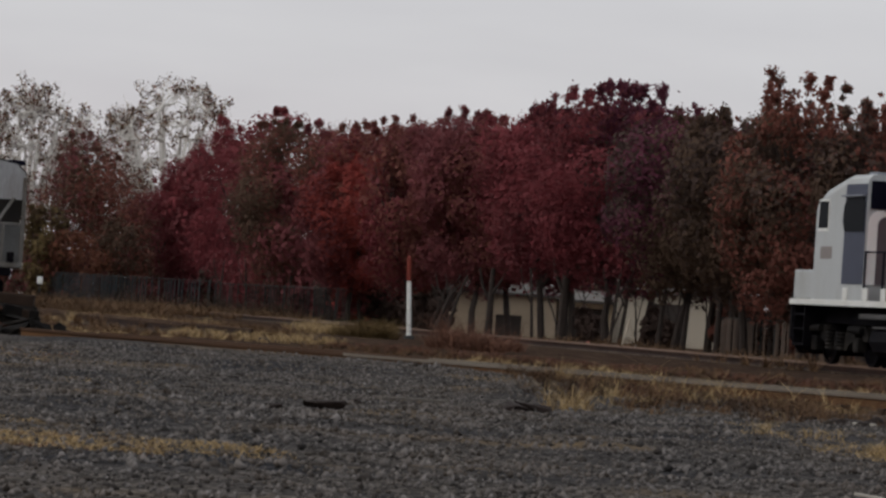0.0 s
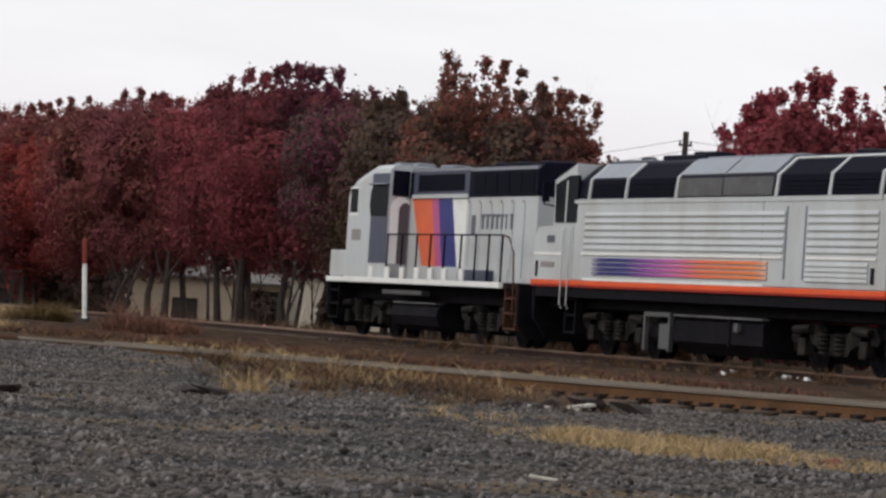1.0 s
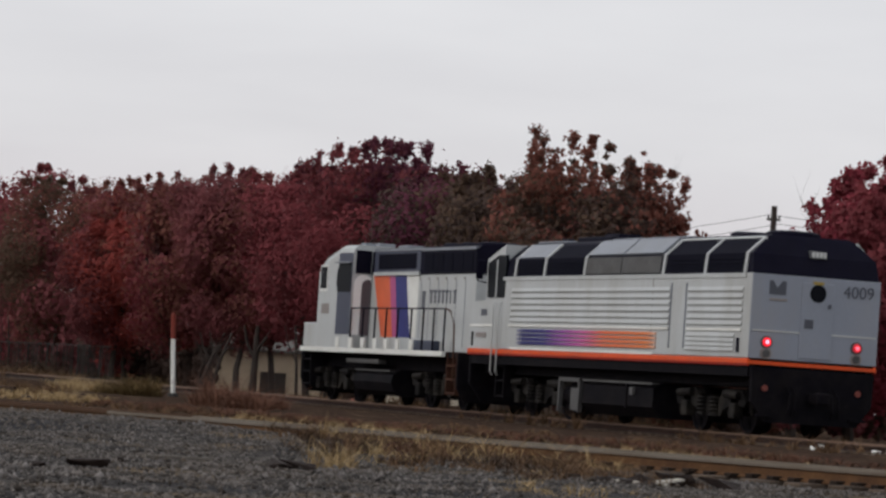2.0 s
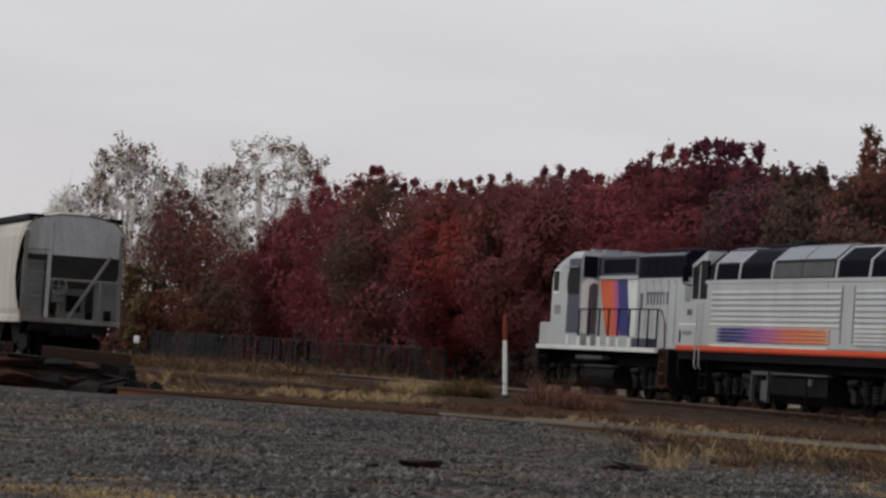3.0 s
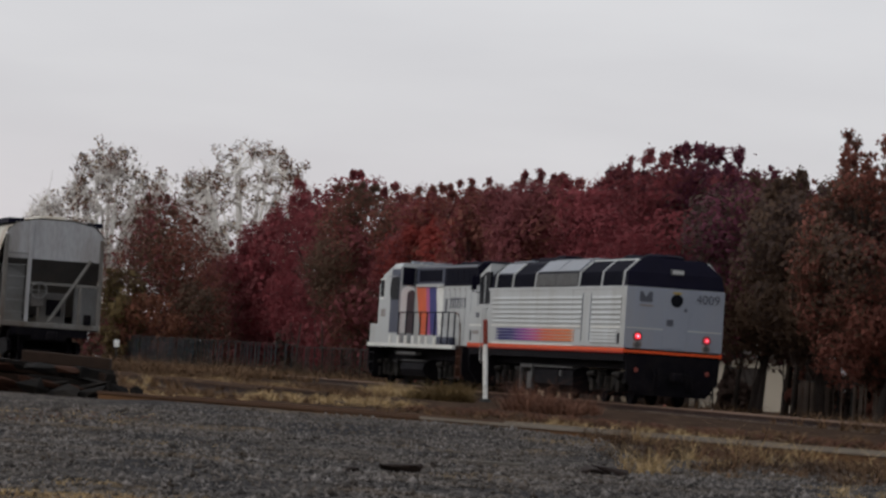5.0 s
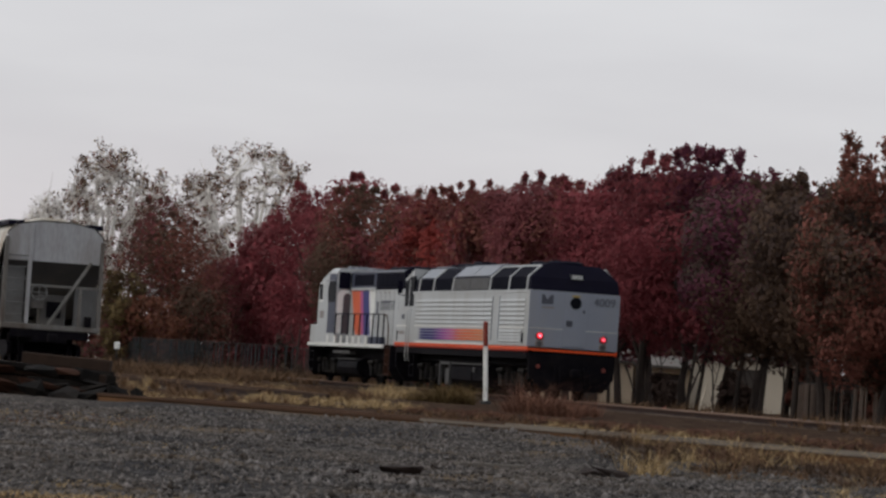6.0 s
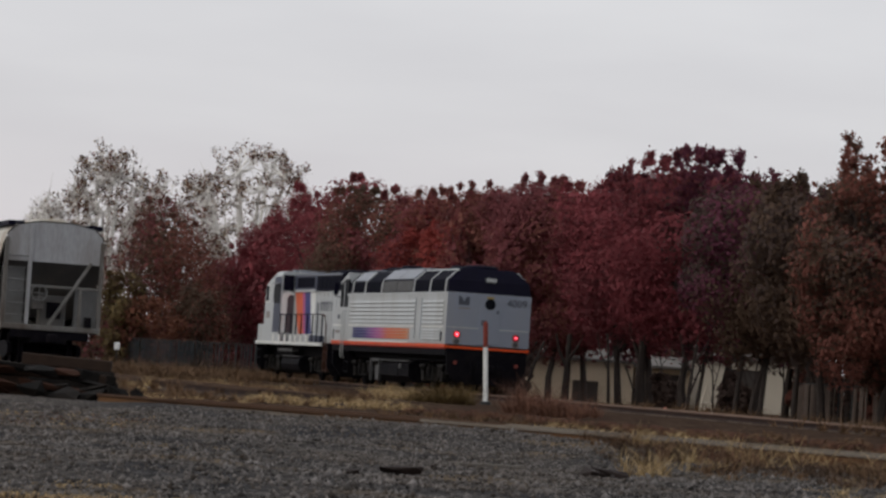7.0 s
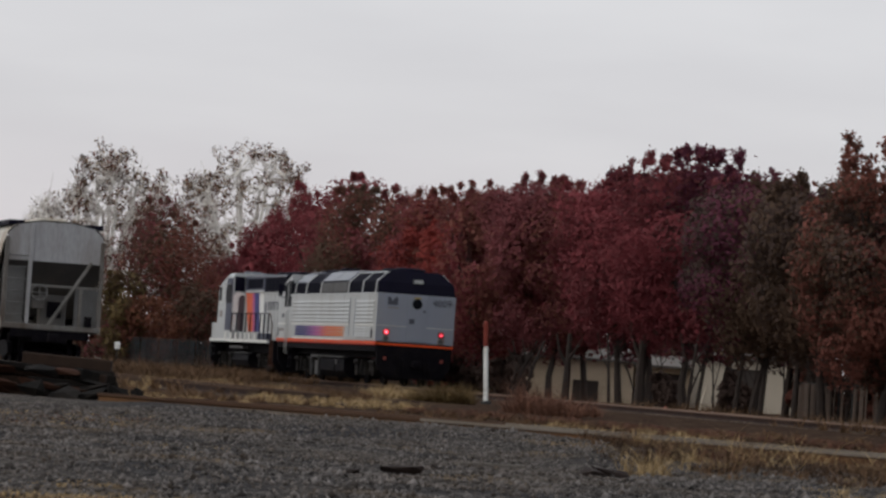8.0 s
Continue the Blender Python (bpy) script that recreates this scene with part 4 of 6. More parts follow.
    prism(bm, [(-1.15, 1.02), (1.15, 1.02), (1.42, 0.9), (1.42, 0.45), (1.15, 0.2), (-1.15, 0.2), (-1.42, 0.45), (-1.42, 0.9)], 5.6, 10.1, "x")
    tank = part("fuel_tank", bm, UNDERFRAME, fh)
    for s in (1, -1):
        bar("tank_ledge", 5.6, 10.1, s * 1.3, s * 1.46, 0.98, 1.03, DULL_STEEL, tank)
        bar("tank_strap", 7.2, 7.3, s * 1.40, s * 1.45, 0.4, 1.0, UNDERFRAME, tank)
        bar("tank_cap", 6.7, 6.9, s * 1.38, s * 1.5, 0.72, 0.9, DULL_STEEL, tank)
        bm = bmesh.new()
        lathe(bm, [(10.3, 0.05), (10.33, 0.26), (11.75, 0.26), (11.8, 0.05)], 14, "x", (0, s * 1.05, 0.62))
        part("air_reservoir", bm, UNDERFRAME, fh)
        bm = bmesh.new()
        for xx in (10.35, 11.7):
            box(bm, xx, xx + 0.1, s * 1.38 - 0.05, s * 1.38 + 0.05, 0.2, 1.05)
        box(bm, 10.35, 11.8, s * 1.38 - 0.05, s * 1.38 + 0.05, 0.95, 1.05)
        box(bm, 10.35, 10.95, s * 1.38 - 0.03, s * 1.38 + 0.03, 0.25, 0.8)
        part("equipment_frame", bm, DULL_STEEL, fh)
    wheels = truck(fh, 2.8) + truck(fh, 13.9)
    return fh, wheels


def build_hood(m0):
    gp = thing("hood_locomotive", m0, "silver hood diesel locomotive with orange, purple and blue stripes", "locomotive", "coupled locomotives")
    # long hood
    bm = bmesh.new()
    box(bm, 19.8, 28.9, -0.93, 0.93, 1.56, 3.72, 0.03)
    hood = part("long_hood", bm, SILVER, gp)
    bm = bmesh.new()
    prism(bm, [(-0.95, 3.722), (0.95, 3.722), (0.95, 4.38), (0.82, 4.50), (-0.82, 4.50), (-0.95, 4.38)], 19.76, 28.9, "x")
    upper = part("upper_hood", bm, BLACK_PAINT, gp)
    for s in (1, -1):
        y = s * 0.95
        # radiator opening and intake in dull grey surrounds
        bar("intake_surround", 24.45, 28.6, y, y + s * 0.02, 3.73, 4.40, GREY_BLUE, upper)
        bar("intake_grille", 24.8, 28.2, y + s * 0.02, y + s * 0.035, 3.88, 4.32, DARK_GRILLE, upper)
        bar("intake_sill", 24.45, 28.6, y, y + s * 0.05, 3.70, 3.80, SILVER, upper)
        bar("radiator_surround", 19.8, 24.2, y, y + s * 0.02, 3.75, 4.42, BLACK_PAINT, upper)
        for k in range(5):
            bar("radiator_grille", 20.0 + 0.83 * k, 20.0 + 0.83 * k + 0.75, y + s * 0.02, y + s * 0.035, 3.80, 4.30, DARK_GRILLE, upper)
        bar("roof_edge", 19.8, 24.3, y - s * 0.03, y + s * 0.05, 4.37, 4.45, STEEL_ROOF, upper)
        bar("roof_edge", 24.3, 28.6, y - s * 0.03, y + s * 0.05, 4.40, 4.47, STEEL_ROOF, upper)
        # stripes wrap up the hood side, wider at the top
        def flare(name, xa, xb, xc, xd, material, o=0.012):
            bm = bmesh.new()
            prism(bm, [(xa, 3.80), (xb, 3.80), (xd, 1.93), (xc, 1.93)], s * 0.93, s * (0.93 + o), "y")
            part(name, bm, material, hood)
        flare("orange_stripe", 27.25, 28.75, 26.65, 27.7, ORANGE)
        flare("purple_stripe", 26.75, 27.25, 26.2, 26.65, PURPLE)
        flare("blue_stripe", 25.75, 26.75, 25.1, 26.2, BLUE)
        flare("white_panel", 24.6, 25.7, 24.6, 25.3, WHITE_PAINT, 0.006)
        # lettering as plain bars
        bar("lettering", 23.95, 24.22, s * 0.93, s * 0.942, 2.75, 3.25, TEXT_DARK, hood)
        for k, w in enumerate((0.3, 0.3, 0.32, 0.3, 0.26, 0.14, 0.26)):
            bar("lettering", 23.5 - 0.33 * k - w * 0.45, 23.5 - 0.33 * k, s * 0.93, s * 0.942, 2.9, 3.2, TEXT_DARK, hood)
            bar("lettering", 23.55 - 0.33 * k - w * 0.85, 23.55 - 0.33 * k, s * 0.93, s * 0.943, 3.2, 3.28, TEXT_DARK, hood)
        for k in range(6):
            bar("hood_door_seam", 20.6 + 0.75 * k, 20.63 + 0.75 * k, s * 0.93, s * 0.938, 1.7, 3.55, STEEL_ROOF, hood)
            bar("door_latch", 20.7 + 0.75 * k, 20.76 + 0.75 * k, s * 0.93, s * 0.955, 3.56, 3.62, GREY_WARM, hood)
        bar("hood_base_band", 21.5, 28.8, s * 0.93, s * 0.95, 1.58, 1.90, SILVER, hood)
        bar("blue_box", 22.4, 24.4, s * 0.95, s * 1.18, 1.57, 1.86, GREY_BLUE, gp, 0.02)
    # cab: full width, sloped roof front, rear wall with an arch
    bm = bmesh.new()
    prism(bm, [(28.9, 1.56), (32.15, 1.56), (32.15, 4.0), (31.7, 4.25), (30.2, 4.58), (28.9, 4.58)], -1.53, 1.53, "y")
    bmesh.ops.bevel(bm, geom=[e for e in bm.edges if abs(e.verts[0].co.y - e.verts[1].co.y) < 0.01 and e.verts[0].co.z > 3.9 and e.verts[1].co.z > 3.9],
                    offset=0.22, segments=3, affect="EDGES", profile=0.5)
    cab = part("cab", bm, SILVER, gp)
    for s in (1, -1):
        y = s * 1.53
        bar("cab_side_stripe", 28.92, 30.25, y, y + s * 0.012, 1.95, 4.34, GREY_BLUE, cab)
        bm = bmesh.new()
        prism(bm, [(28.98, 3.2), (30.2, 3.2), (30.35, 3.45), (30.3, 3.85), (30.1, 4.02), (29.1, 4.02), (28.98, 3.9)], min(y, y + s * 0.03), max(y, y + s * 0.03), "y")
        part("cab_side_window", bm, DARK_GLASS, cab)
        bar("cab_quarter_window", 31.35, 31.95, y, y + s * 0.02, 3.3, 3.95, DARK_GLASS, cab)
        bar("window_frame", 31.3, 32.0, y, y + s * 0.012, 3.22, 4.0, WHITE_PAINT, cab)
        bar("sun_visor", 28.95, 30.3, y, y + s * 0.12, 4.04, 4.08, STEEL_ROOF, cab)
        bar("cab_number", 31.0, 31.75, y, y + s * 0.006, 2.55, 2.85, GREY_WARM, cab)
        # rear wall beside the hood
        bar("rear_wall_top", 28.87, 28.90, s * 0.99, s * 1.45, 3.75, 4.42, BLACK_PAINT, cab)
        bm = bmesh.new()
        arc = [(s * (1.19 + 0.29 * math.cos(math.pi * k / 12)), 3.42 + 0.30 * math.sin(math.pi * k / 12)) for k in range(10)]
        prism(bm, [(s * 1.48, 1.95)] + arc + [(s * 0.955, 3.62), (s * 0.955, 1.95)], 28.882, 28.895, "x")
        part("rear_wall_panel", bm, ARCH_WHITE, cab)
        bm = bmesh.new()
        arc = [(s * (1.05 + 0.19 * math.cos(math.pi * k / 12)), 3.36 + 0.22 * math.sin(math.pi * k / 12)) for k in range(8)]
        prism(bm, [(s * 1.24, 1.95)] + arc + [(s * 0.955, 3.5), (s * 0.955, 1.95)], 28.868, 28.88, "x")
        part("rear_wall_stripe", bm, ARCH_SHADE, cab)
    for s in (0.35, -0.95):
        bar("windscreen", 32.15, 32.17, s, s + 0.6, 3.25, 3.9, DARK_GLASS, cab)
    # short nose and front platform
    bm = bmesh.new()
    box(bm, 32.16, 33.5, -0.95, 0.95, 1.56, 2.85, 0.08)
    part("short_nose", bm, SILVER, gp)
    for s in (1, -1):
        bar("nose_side_box", 32.2, 33.5, s * 0.97, s * 1.5, 1.57, 2.28, SILVER, gp, 0.03)
    bar("headlamp", 32.16, 32.26, -0.2, 0.2, 4.05, 4.22, LAMP_CLEAR, cab, 0.02)
    for x, w, h_ in ((31.0, 0.5, 0.16), (29.6, 0.4, 0.13), (27.2, 0.9, 0.1)):
        bar("roof_box", x - w / 2, x + w / 2, 0.1, 0.6, 4.5 if x < 29 else 4.56, (4.5 if x < 29 else 4.56) + h_, STEEL_ROOF, gp, 0.02)
    for x in (20.7, 22.2, 23.6):
        bm = bmesh.new()
        lathe(bm, [(4.5, 0.6), (4.58, 0.6), (4.62, 0.5), (4.63, 0.1)], 18, "z", (x, 0, 0))
        part("radiator_fan", bm, BLACK_PAINT, upper)
    # walkway sill, rails, steps
    for s in (1, -1):
        bar("walkway_sill", 20.45, 33.6, s * 1.44, s * 1.56, 1.42, 1.56, WHITE_PAINT, gp, 0.01, "white walkway edge")
        handrail(gp, [30.15, 28.88, 27.73, 26.61, 25.59, 24.56, 23.37, 22.34, 21.44, 20.53], s * 1.5, 1.56, 2.72, BLACK_PAINT)
        for x in (30.15, 28.88, 27.73, 26.61, 25.59, 24.56, 23.37):
            bar("post_foot", x - 0.35, x - 0.05, s * 1.50, s * 1.56, 1.565, 1.86, WHITE_PAINT, gp, 0.01)
        bm = bmesh.new()
        tube(bm, [(20.5, s * 1.5, 2.72), (20.1, s * 1.5, 2.66), (19.75, s * 1.5, 2.3), (19.6, s * 1.5, 1.2), (19.6, s * 1.5, 0.7)], 0.025, 6)
        part("end_handrail", bm, RUSTY_STEP, gp)
        bm = bmesh.new()
        for z in (0.42, 0.8, 1.16):
            box(bm, 19.55, 20.25, s * 1.25 - 0.2, s * 1.25 + 0.2, z, z + 0.05)
        for x in (19.5, 20.25):
            box(bm, x, x + 0.05, s * 1.25 - 0.2, s * 1.25 + 0.2, 0.4, 1.56)
        part("steps", bm, RUSTY_STEP, gp)
        bm = bmesh.new()
        for z in (0.42, 0.8, 1.16):
            box(bm, 32.8, 33.45, s * 1.25 - 0.2, s * 1.25 + 0.2, z, z + 0.05)
        for x in (32.75, 33.45):
            box(bm, x, x + 0.05, s * 1.25 - 0.2, s * 1.25 + 0.2, 0.4, 1.45)
        part("steps", bm, UNDERFRAME, gp)
        bar("side_locker", 26.2, 29.2, s * 1.2, s * 1.46, 1.14, 1.26, DULL_STEEL, gp, 0.02)
    bm = bmesh.new()
    box(bm, 19.45, 33.6, -1.43, 1.43, 1.40, 1.55, 0.01)
    box(bm, 19.45, 33.6, -0.9, 0.9, 1.0, 1.40, 0.02)
    part("underframe", bm, UNDERFRAME, gp)
    for xx in (19.33, 33.6):
        bm = bmesh.new()
        prism(bm, [(-1.46, 1.5), (1.46, 1.5), (1.45, 0.6), (1.2, 0.22), (-1.2, 0.22), (-1.45, 0.6)], xx, xx + 0.12, "x")
        part("pilot_plate", bm, UNDERFRAME, gp)
    coupler(gp, 19.33, -1)
    coupler(gp, 33.72, 1)
    bm = bmesh.new()
    prism(bm, [(-1.1, 1.0), (1.1, 1.0), (1.35, 0.85), (1.40, 0.62), (1.3, 0.38), (1.05, 0.25), (-1.05, 0.25), (-1.3, 0.38), (-1.40, 0.62), (-1.35, 0.85)], 25.1, 28.6, "x")
    tank = part("fuel_tank", bm, UNDERFRAME, gp)
    for s in (1, -1):
        bar("tank_ledge", 25.3, 28.5, s * 1.22, s * 1.38, 0.93, 0.97, DULL_STEEL, tank)
    wheels = truck(gp, 21.9) + truck(gp, 31.2)
    return gp, wheels


TRAIN0 = Matrix.Translation(MAIN0 + Vector((0, 0, RAIL))) @ Matrix.Rotation(HEAD + math.pi / 2, 4, "Z")
FH, FH_WHEELS = build_cowl(TRAIN0)
GP, GP_WHEELS = build_hood(TRAIN0)


# ---------------------------------------------------------------- hopper cars
def hopper():
    ob = thing("hopper_car", Matrix.Translation(HOP0 + Vector((0, 0, RAIL))) @ Matrix.Rotation(HEAD + math.pi / 2, 4, "Z"),
               "weathered light grey covered hopper car with rusty streaks", "hopper car", "string of hopper cars")
    L = 16.1
    sec = [(1.50, 1.28), (1.56, 1.5), (1.57, 1.9), (1.58, 2.4), (1.58, 2.9), (1.57, 3.4), (1.55, 3.75), (1.47, 4.08), (1.2, 4.33), (0.5, 4.46)]
    sec = sec + [(-y, z) for y, z in sec[::-1]]
    # side sheets end in a drawn-in curve above the slope sheets
    bm = bmesh.new()
    n = len(sec)
    stations = [(0.0, 1.0), (1.7, 1.0), (L - 1.7, 1.0), (L, 1.0)]

    def shift(z, x):
        k = max(0.0, min(1.0, (3.2 - z) / 1.6))
        d = 1.3 * math.sin(math.pi * min(1, max(0, (3.9 - z) / 2.62))) if z < 3.9 else 0
        return x + (d if x < 0.5 else -d if x > L - 0.5 else 0)

    rings = [[bm.verts.new((shift(z, x), y, z)) for y, z in sec] for x, _ in stations]
    for a, b in zip(rings, rings[1:]):
        for i in range(n):
            bm.faces.new((a[i], a[(i + 1) % n], b[(i + 1) % n], b[i]))
    bmesh.ops.recalc_face_normals(bm, faces=bm.faces)
    body = part("body", bm, HOPPER_PAINT, ob)
    # ends: upright top sheet, slope sheet falling inwards
    for x0, d in ((0.0, 1), (L, -1)):
        bm = bmesh.new()
        up = [(1.51, 3.2), (1.52, 3.75), (1.44, 4.05), (1.18, 4.29), (0.5, 4.42), (-0.5, 4.42), (-1.18, 4.29), (-1.44, 4.05), (-1.52, 3.75), (-1.51, 3.2)]
        prism(bm, up, min(x0 + d * 0.02, x0 + d * 0.06), max(x0 + d * 0.02, x0 + d * 0.06), "x")
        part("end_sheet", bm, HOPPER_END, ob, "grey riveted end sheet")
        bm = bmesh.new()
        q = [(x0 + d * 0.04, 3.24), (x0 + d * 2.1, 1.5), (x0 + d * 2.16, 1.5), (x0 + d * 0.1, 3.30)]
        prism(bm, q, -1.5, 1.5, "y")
        part("slope_sheet", bm, RECESS_SHADE_DIRT, ob)
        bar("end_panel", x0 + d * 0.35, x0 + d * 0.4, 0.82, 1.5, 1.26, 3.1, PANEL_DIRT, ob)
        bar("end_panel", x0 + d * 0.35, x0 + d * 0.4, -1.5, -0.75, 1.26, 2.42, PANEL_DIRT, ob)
        bar("end_platform", x0, x0 + d * 2.2, -1.45, 1.45, 1.12, 1.26, RECESS_SHADE_DIRT, ob, 0.02)
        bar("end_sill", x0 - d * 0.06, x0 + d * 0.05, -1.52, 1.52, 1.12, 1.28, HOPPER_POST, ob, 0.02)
        for y in (1.47, -1.47):
            bar("corner_post", x0 - d * 0.04, x0 + d * 0.08, y - 0.06, y + 0.06, 1.28, 3.9, HOPPER_POST, ob, 0.015)
        bar("end_post", x0 - d * 0.05, x0 + d * 0.05, 0.68, 0.80, 1.28, 4.35, HOPPER_END, ob, 0.015)
        bar("short_post", x0 - d * 0.05, x0 + d * 0.05, -0.92, -0.82, 1.28, 2.45, HOPPER_POST, ob, 0.015)
        bar("cross_rail", x0 - d * 0.045, x0 + d * 0.02, -1.45, 0.7, 2.42, 2.50, HOPPER_POST, ob, 0.015)
        bm = bmesh.new()
        tube(bm, [(x0, -1.15, 3.25), (x0, 0.05, 1.3)], 0.06, 6)
        part("diagonal_brace", bm, HOPPER_POST, ob)
        for k in range(6):
            bm = bmesh.new()
            z = 1.55 + 0.36 * k
            tube(bm, [(x0 - d * 0.08, 0.8, z), (x0 - d * 0.08, 1.4, z)], 0.018, 5)
            part("ladder_rung", bm, PANEL_DIRT, ob)
        bm = bmesh.new()
        tube(bm, [(x0 - d * 0.16, 0.42 + 0.24 * math.cos(k * math.pi / 8), 2.25 + 0.24 * math.sin(k * math.pi / 8)) for k in range(17)], 0.025, 6)
        tube(bm, [(x0 - d * 0.16, 0.18, 2.25), (x0 - d * 0.16, 0.66, 2.25)], 0.018, 5)
        tube(bm, [(x0 - d * 0.16, 0.42, 2.01), (x0 - d * 0.16, 0.42, 2.49)], 0.018, 5)
        part("brake_wheel", bm, PANEL_DIRT, ob)
        bar("brake_housing", x0 - d * 0.12, x0 + d * 0.3, 0.25, 0.6, 1.75, 2.15, RECESS_SHADE_DIRT, ob, 0.03)
        bar("centre_box", x0 + d * 0.3, x0 + d * 0.9, -0.5, 0.3, 1.26, 2.2, RECESS_SHADE_DIRT, ob, 0.03)
        bar("hatch_opening", x0 + d * 0.27, x0 + d * 0.3, -0.35, 0.1, 1.5, 2.0, UNDERFRAME, ob)
        bar("side_block", x0 - d * 0.08, x0 + d * 0.1, -1.25, -1.05, 1.28, 1.6, UNDERFRAME, ob)
        bar("draft_gear", x0 - d * 0.02, x0 + d * 2.0, -0.55, 0.55, 0.72, 1.12, UNDERFRAME, ob, 0.03)
        bar("end_beam", x0 - d * 0.02, x0 + d * 0.12, -1.2, 1.2, 0.86, 1.12, UNDERFRAME, ob, 0.02)
        coupler(ob, x0 - d * 0.06, -d)
    for y in (1.52, -1.52):
        bar("side_sill", 0.1, L - 0.1, y - 0.05, y + 0.05, 1.08, 1.30, HOPPER_PAINT, ob, 0.02)
    for s in (1, -1):
        bar("running_board", 0.1, L - 0.1, s * 0.98, s * 1.45, 4.27, 4.42, BLACK_PAINT, ob)
        for k in range(7):
            x = 1.0 + 2.35 * k
            bar("board_bracket", x, x + 0.06, s * 0.9, s * 1.3, 4.2, 4.365, HOPPER_END, ob)
    bar("roof_hatch", 0.8, L - 0.8, -0.4, 0.4, 4.44, 4.56, HOPPER_PAINT, ob, 0.04)
    for k in range(3):
        bm = bmesh.new()
        c = 3.9 + 4.15 * k
        prism(bm, [(c - 1.7, 1.28), (c + 1.7, 1.28), (c + 0.45, 0.42), (c - 0.45, 0.42)], -1.1, 1.1, "y")
        part("discharge_bay", bm, UNDERFRAME, ob)
    for x in (1.9, L - 1.9):
        for s in (1, -1):
            bm = bmesh.new()
            prism(bm, [(x - 1.05, 0.55), (x - 0.9, 0.68), (x - 0.3, 0.75), (x + 0.3, 0.75), (x + 0.9, 0.68), (x + 1.05, 0.55), (x + 1.05, 0.38), (x + 0.45, 0.25), (x - 0.45, 0.25),
                           (x - 1.05, 0.38)], s * 1.0 if s > 0 else -1.14, 1.14 if s > 0 else -1.0, "y")
            part("truck_frame", bm, UNDERFRAME, ob)
        bar("bolster", x - 0.2, x + 0.2, -1.0, 1.0, 0.5, 1.0, UNDERFRAME, ob, 0.03)
        for d in (-0.87, 0.87):
            wheelset(ob, x + d, 0.42)
    return ob


HOPPER = hopper()
for i in (1, 2, 3):
    copy_thing(HOPPER, Matrix.Translation(17.0 * i * U) @ HOPPER.matrix_basis)


# ---------------------------------------------------------------- more trees and brush
def bearing(px, y, py=690):
    """Sideways place of what shows at (px, py) units, at distance y, for a view that leans by ROLL."""
    return (px - 784 + (py - 441) * 0.067) / 6671.7 * y


def z_at(px, py, y):
    """Height of a point seen at (px, py) units at distance y."""
    return EYE[2] + (662 + (px - 784) * 0.0671 - py) / 6671.7 * y


def bare_tree(seed, px, top, y, half, label, leaves=8200, size=0.135, bark=PALE_BARK, colours=("umber", "olive", "rust", "olive", "pale")):
    """A thinning tree: pale trunk, limbs that fan out to a round crown, many twigs, few leaves in clumps."""
    rng = np.random.default_rng(seed)
    ob = new("bare_tree")
    h_ = z_at(px, top, y)
    w = half * y / 6671.7
    fork = h_ * 0.28
    bm = bmesh.new()
    tube(bm, [(0, 0, -0.1), (0.05, 0.05, fork * 0.6), (0, 0, fork)], 0.34, 8, 0.26)
    limbs = []
    for i in range(16):
        a = 2 * math.pi * i / 16 + rng.uniform(-0.3, 0.3)
        u_ = rng.uniform(0.2, 0.78)
        rr = w * 0.8 * math.sqrt(max(0.05, 1 - u_ ** 2))
        end = Vector((rr * math.cos(a), rr * math.sin(a), fork + (h_ - fork) * (0.35 + 0.6 * u_)))
        mid = Vector((0, 0, fork)).lerp(end, 0.5) + Vector((0.15 * rr * math.cos(a), 0.15 * rr * math.sin(a), -0.3))
        pts = [Vector((0, 0, fork)).lerp(mid, t).lerp(mid.lerp(end, t), t) for t in (0, 0.25, 0.5, 0.75, 1)]
        tube(bm, pts, 0.25, 6, 0.09)
        limbs.append(pts)
    tips = []
    for i in range(240):
        d = Vector(rng.normal(size=3)).normalized() * rng.uniform(0.55, 1.0) ** 0.5
        tip = Vector((d.x * w, d.y * w, fork + (h_ - fork) * (0.52 + 0.48 * d.z)))
        src = min((p for l in limbs for p in l[2:]), key=lambda p: (p - tip).length)
        bend = src.lerp(tip, 0.5) + Vector(rng.normal(size=3)) * 0.25 + Vector((0, 0, -0.15))
        tube(bm, [src, bend, tip], 0.08, 4, 0.034)
        for k in range(3):
            q = bend.lerp(tip, rng.uniform(0.2, 0.9))
            tube(bm, [q, q + Vector(rng.normal(size=3)) * 0.45 + Vector((0, 0, 0.35))], 0.03, 3, 0.014)
        tips.append(tuple(tip))
    part("trunk", bm, bark, ob)
    t_ = np.array(tips)
    # leaves hold on in tight clumps at the outer twigs
    hold = t_[rng.integers(0, len(t_), 330)] + rng.normal(size=(330, 3)) * 0.3
    c = hold[rng.integers(0, len(hold), leaves)] + rng.normal(size=(leaves, 3)) * 0.19
    for i, col in enumerate(colours):
        vv, ff = quads(c[i::len(colours)], size, rng)
        mesh_np("crown", vv, ff, LEAF[col], ob)
    ob.matrix_world = pose(bearing(px, y, 430), y, 0, 0, 0, 40 * seed)
    return tagged(ob, label, "tree", "bare trees")


bare_tree(31, 190, 262, 268, 85, "half-bare tree with pale limbs and few withered leaves")
bare_tree(32, 440, 248, 272, 115, "tall half-bare tree with pale spreading limbs")
bare_tree(33, 315, 300, 280, 90, "half-bare tree with pale limbs behind a rust tree")
bare_tree(34, 85, 340, 262, 45, "small half-bare tree with pale limbs", 1500)
bare_tree(35, -160, 372, 420, 60, "distant bare grey tree", 500, 0.3)
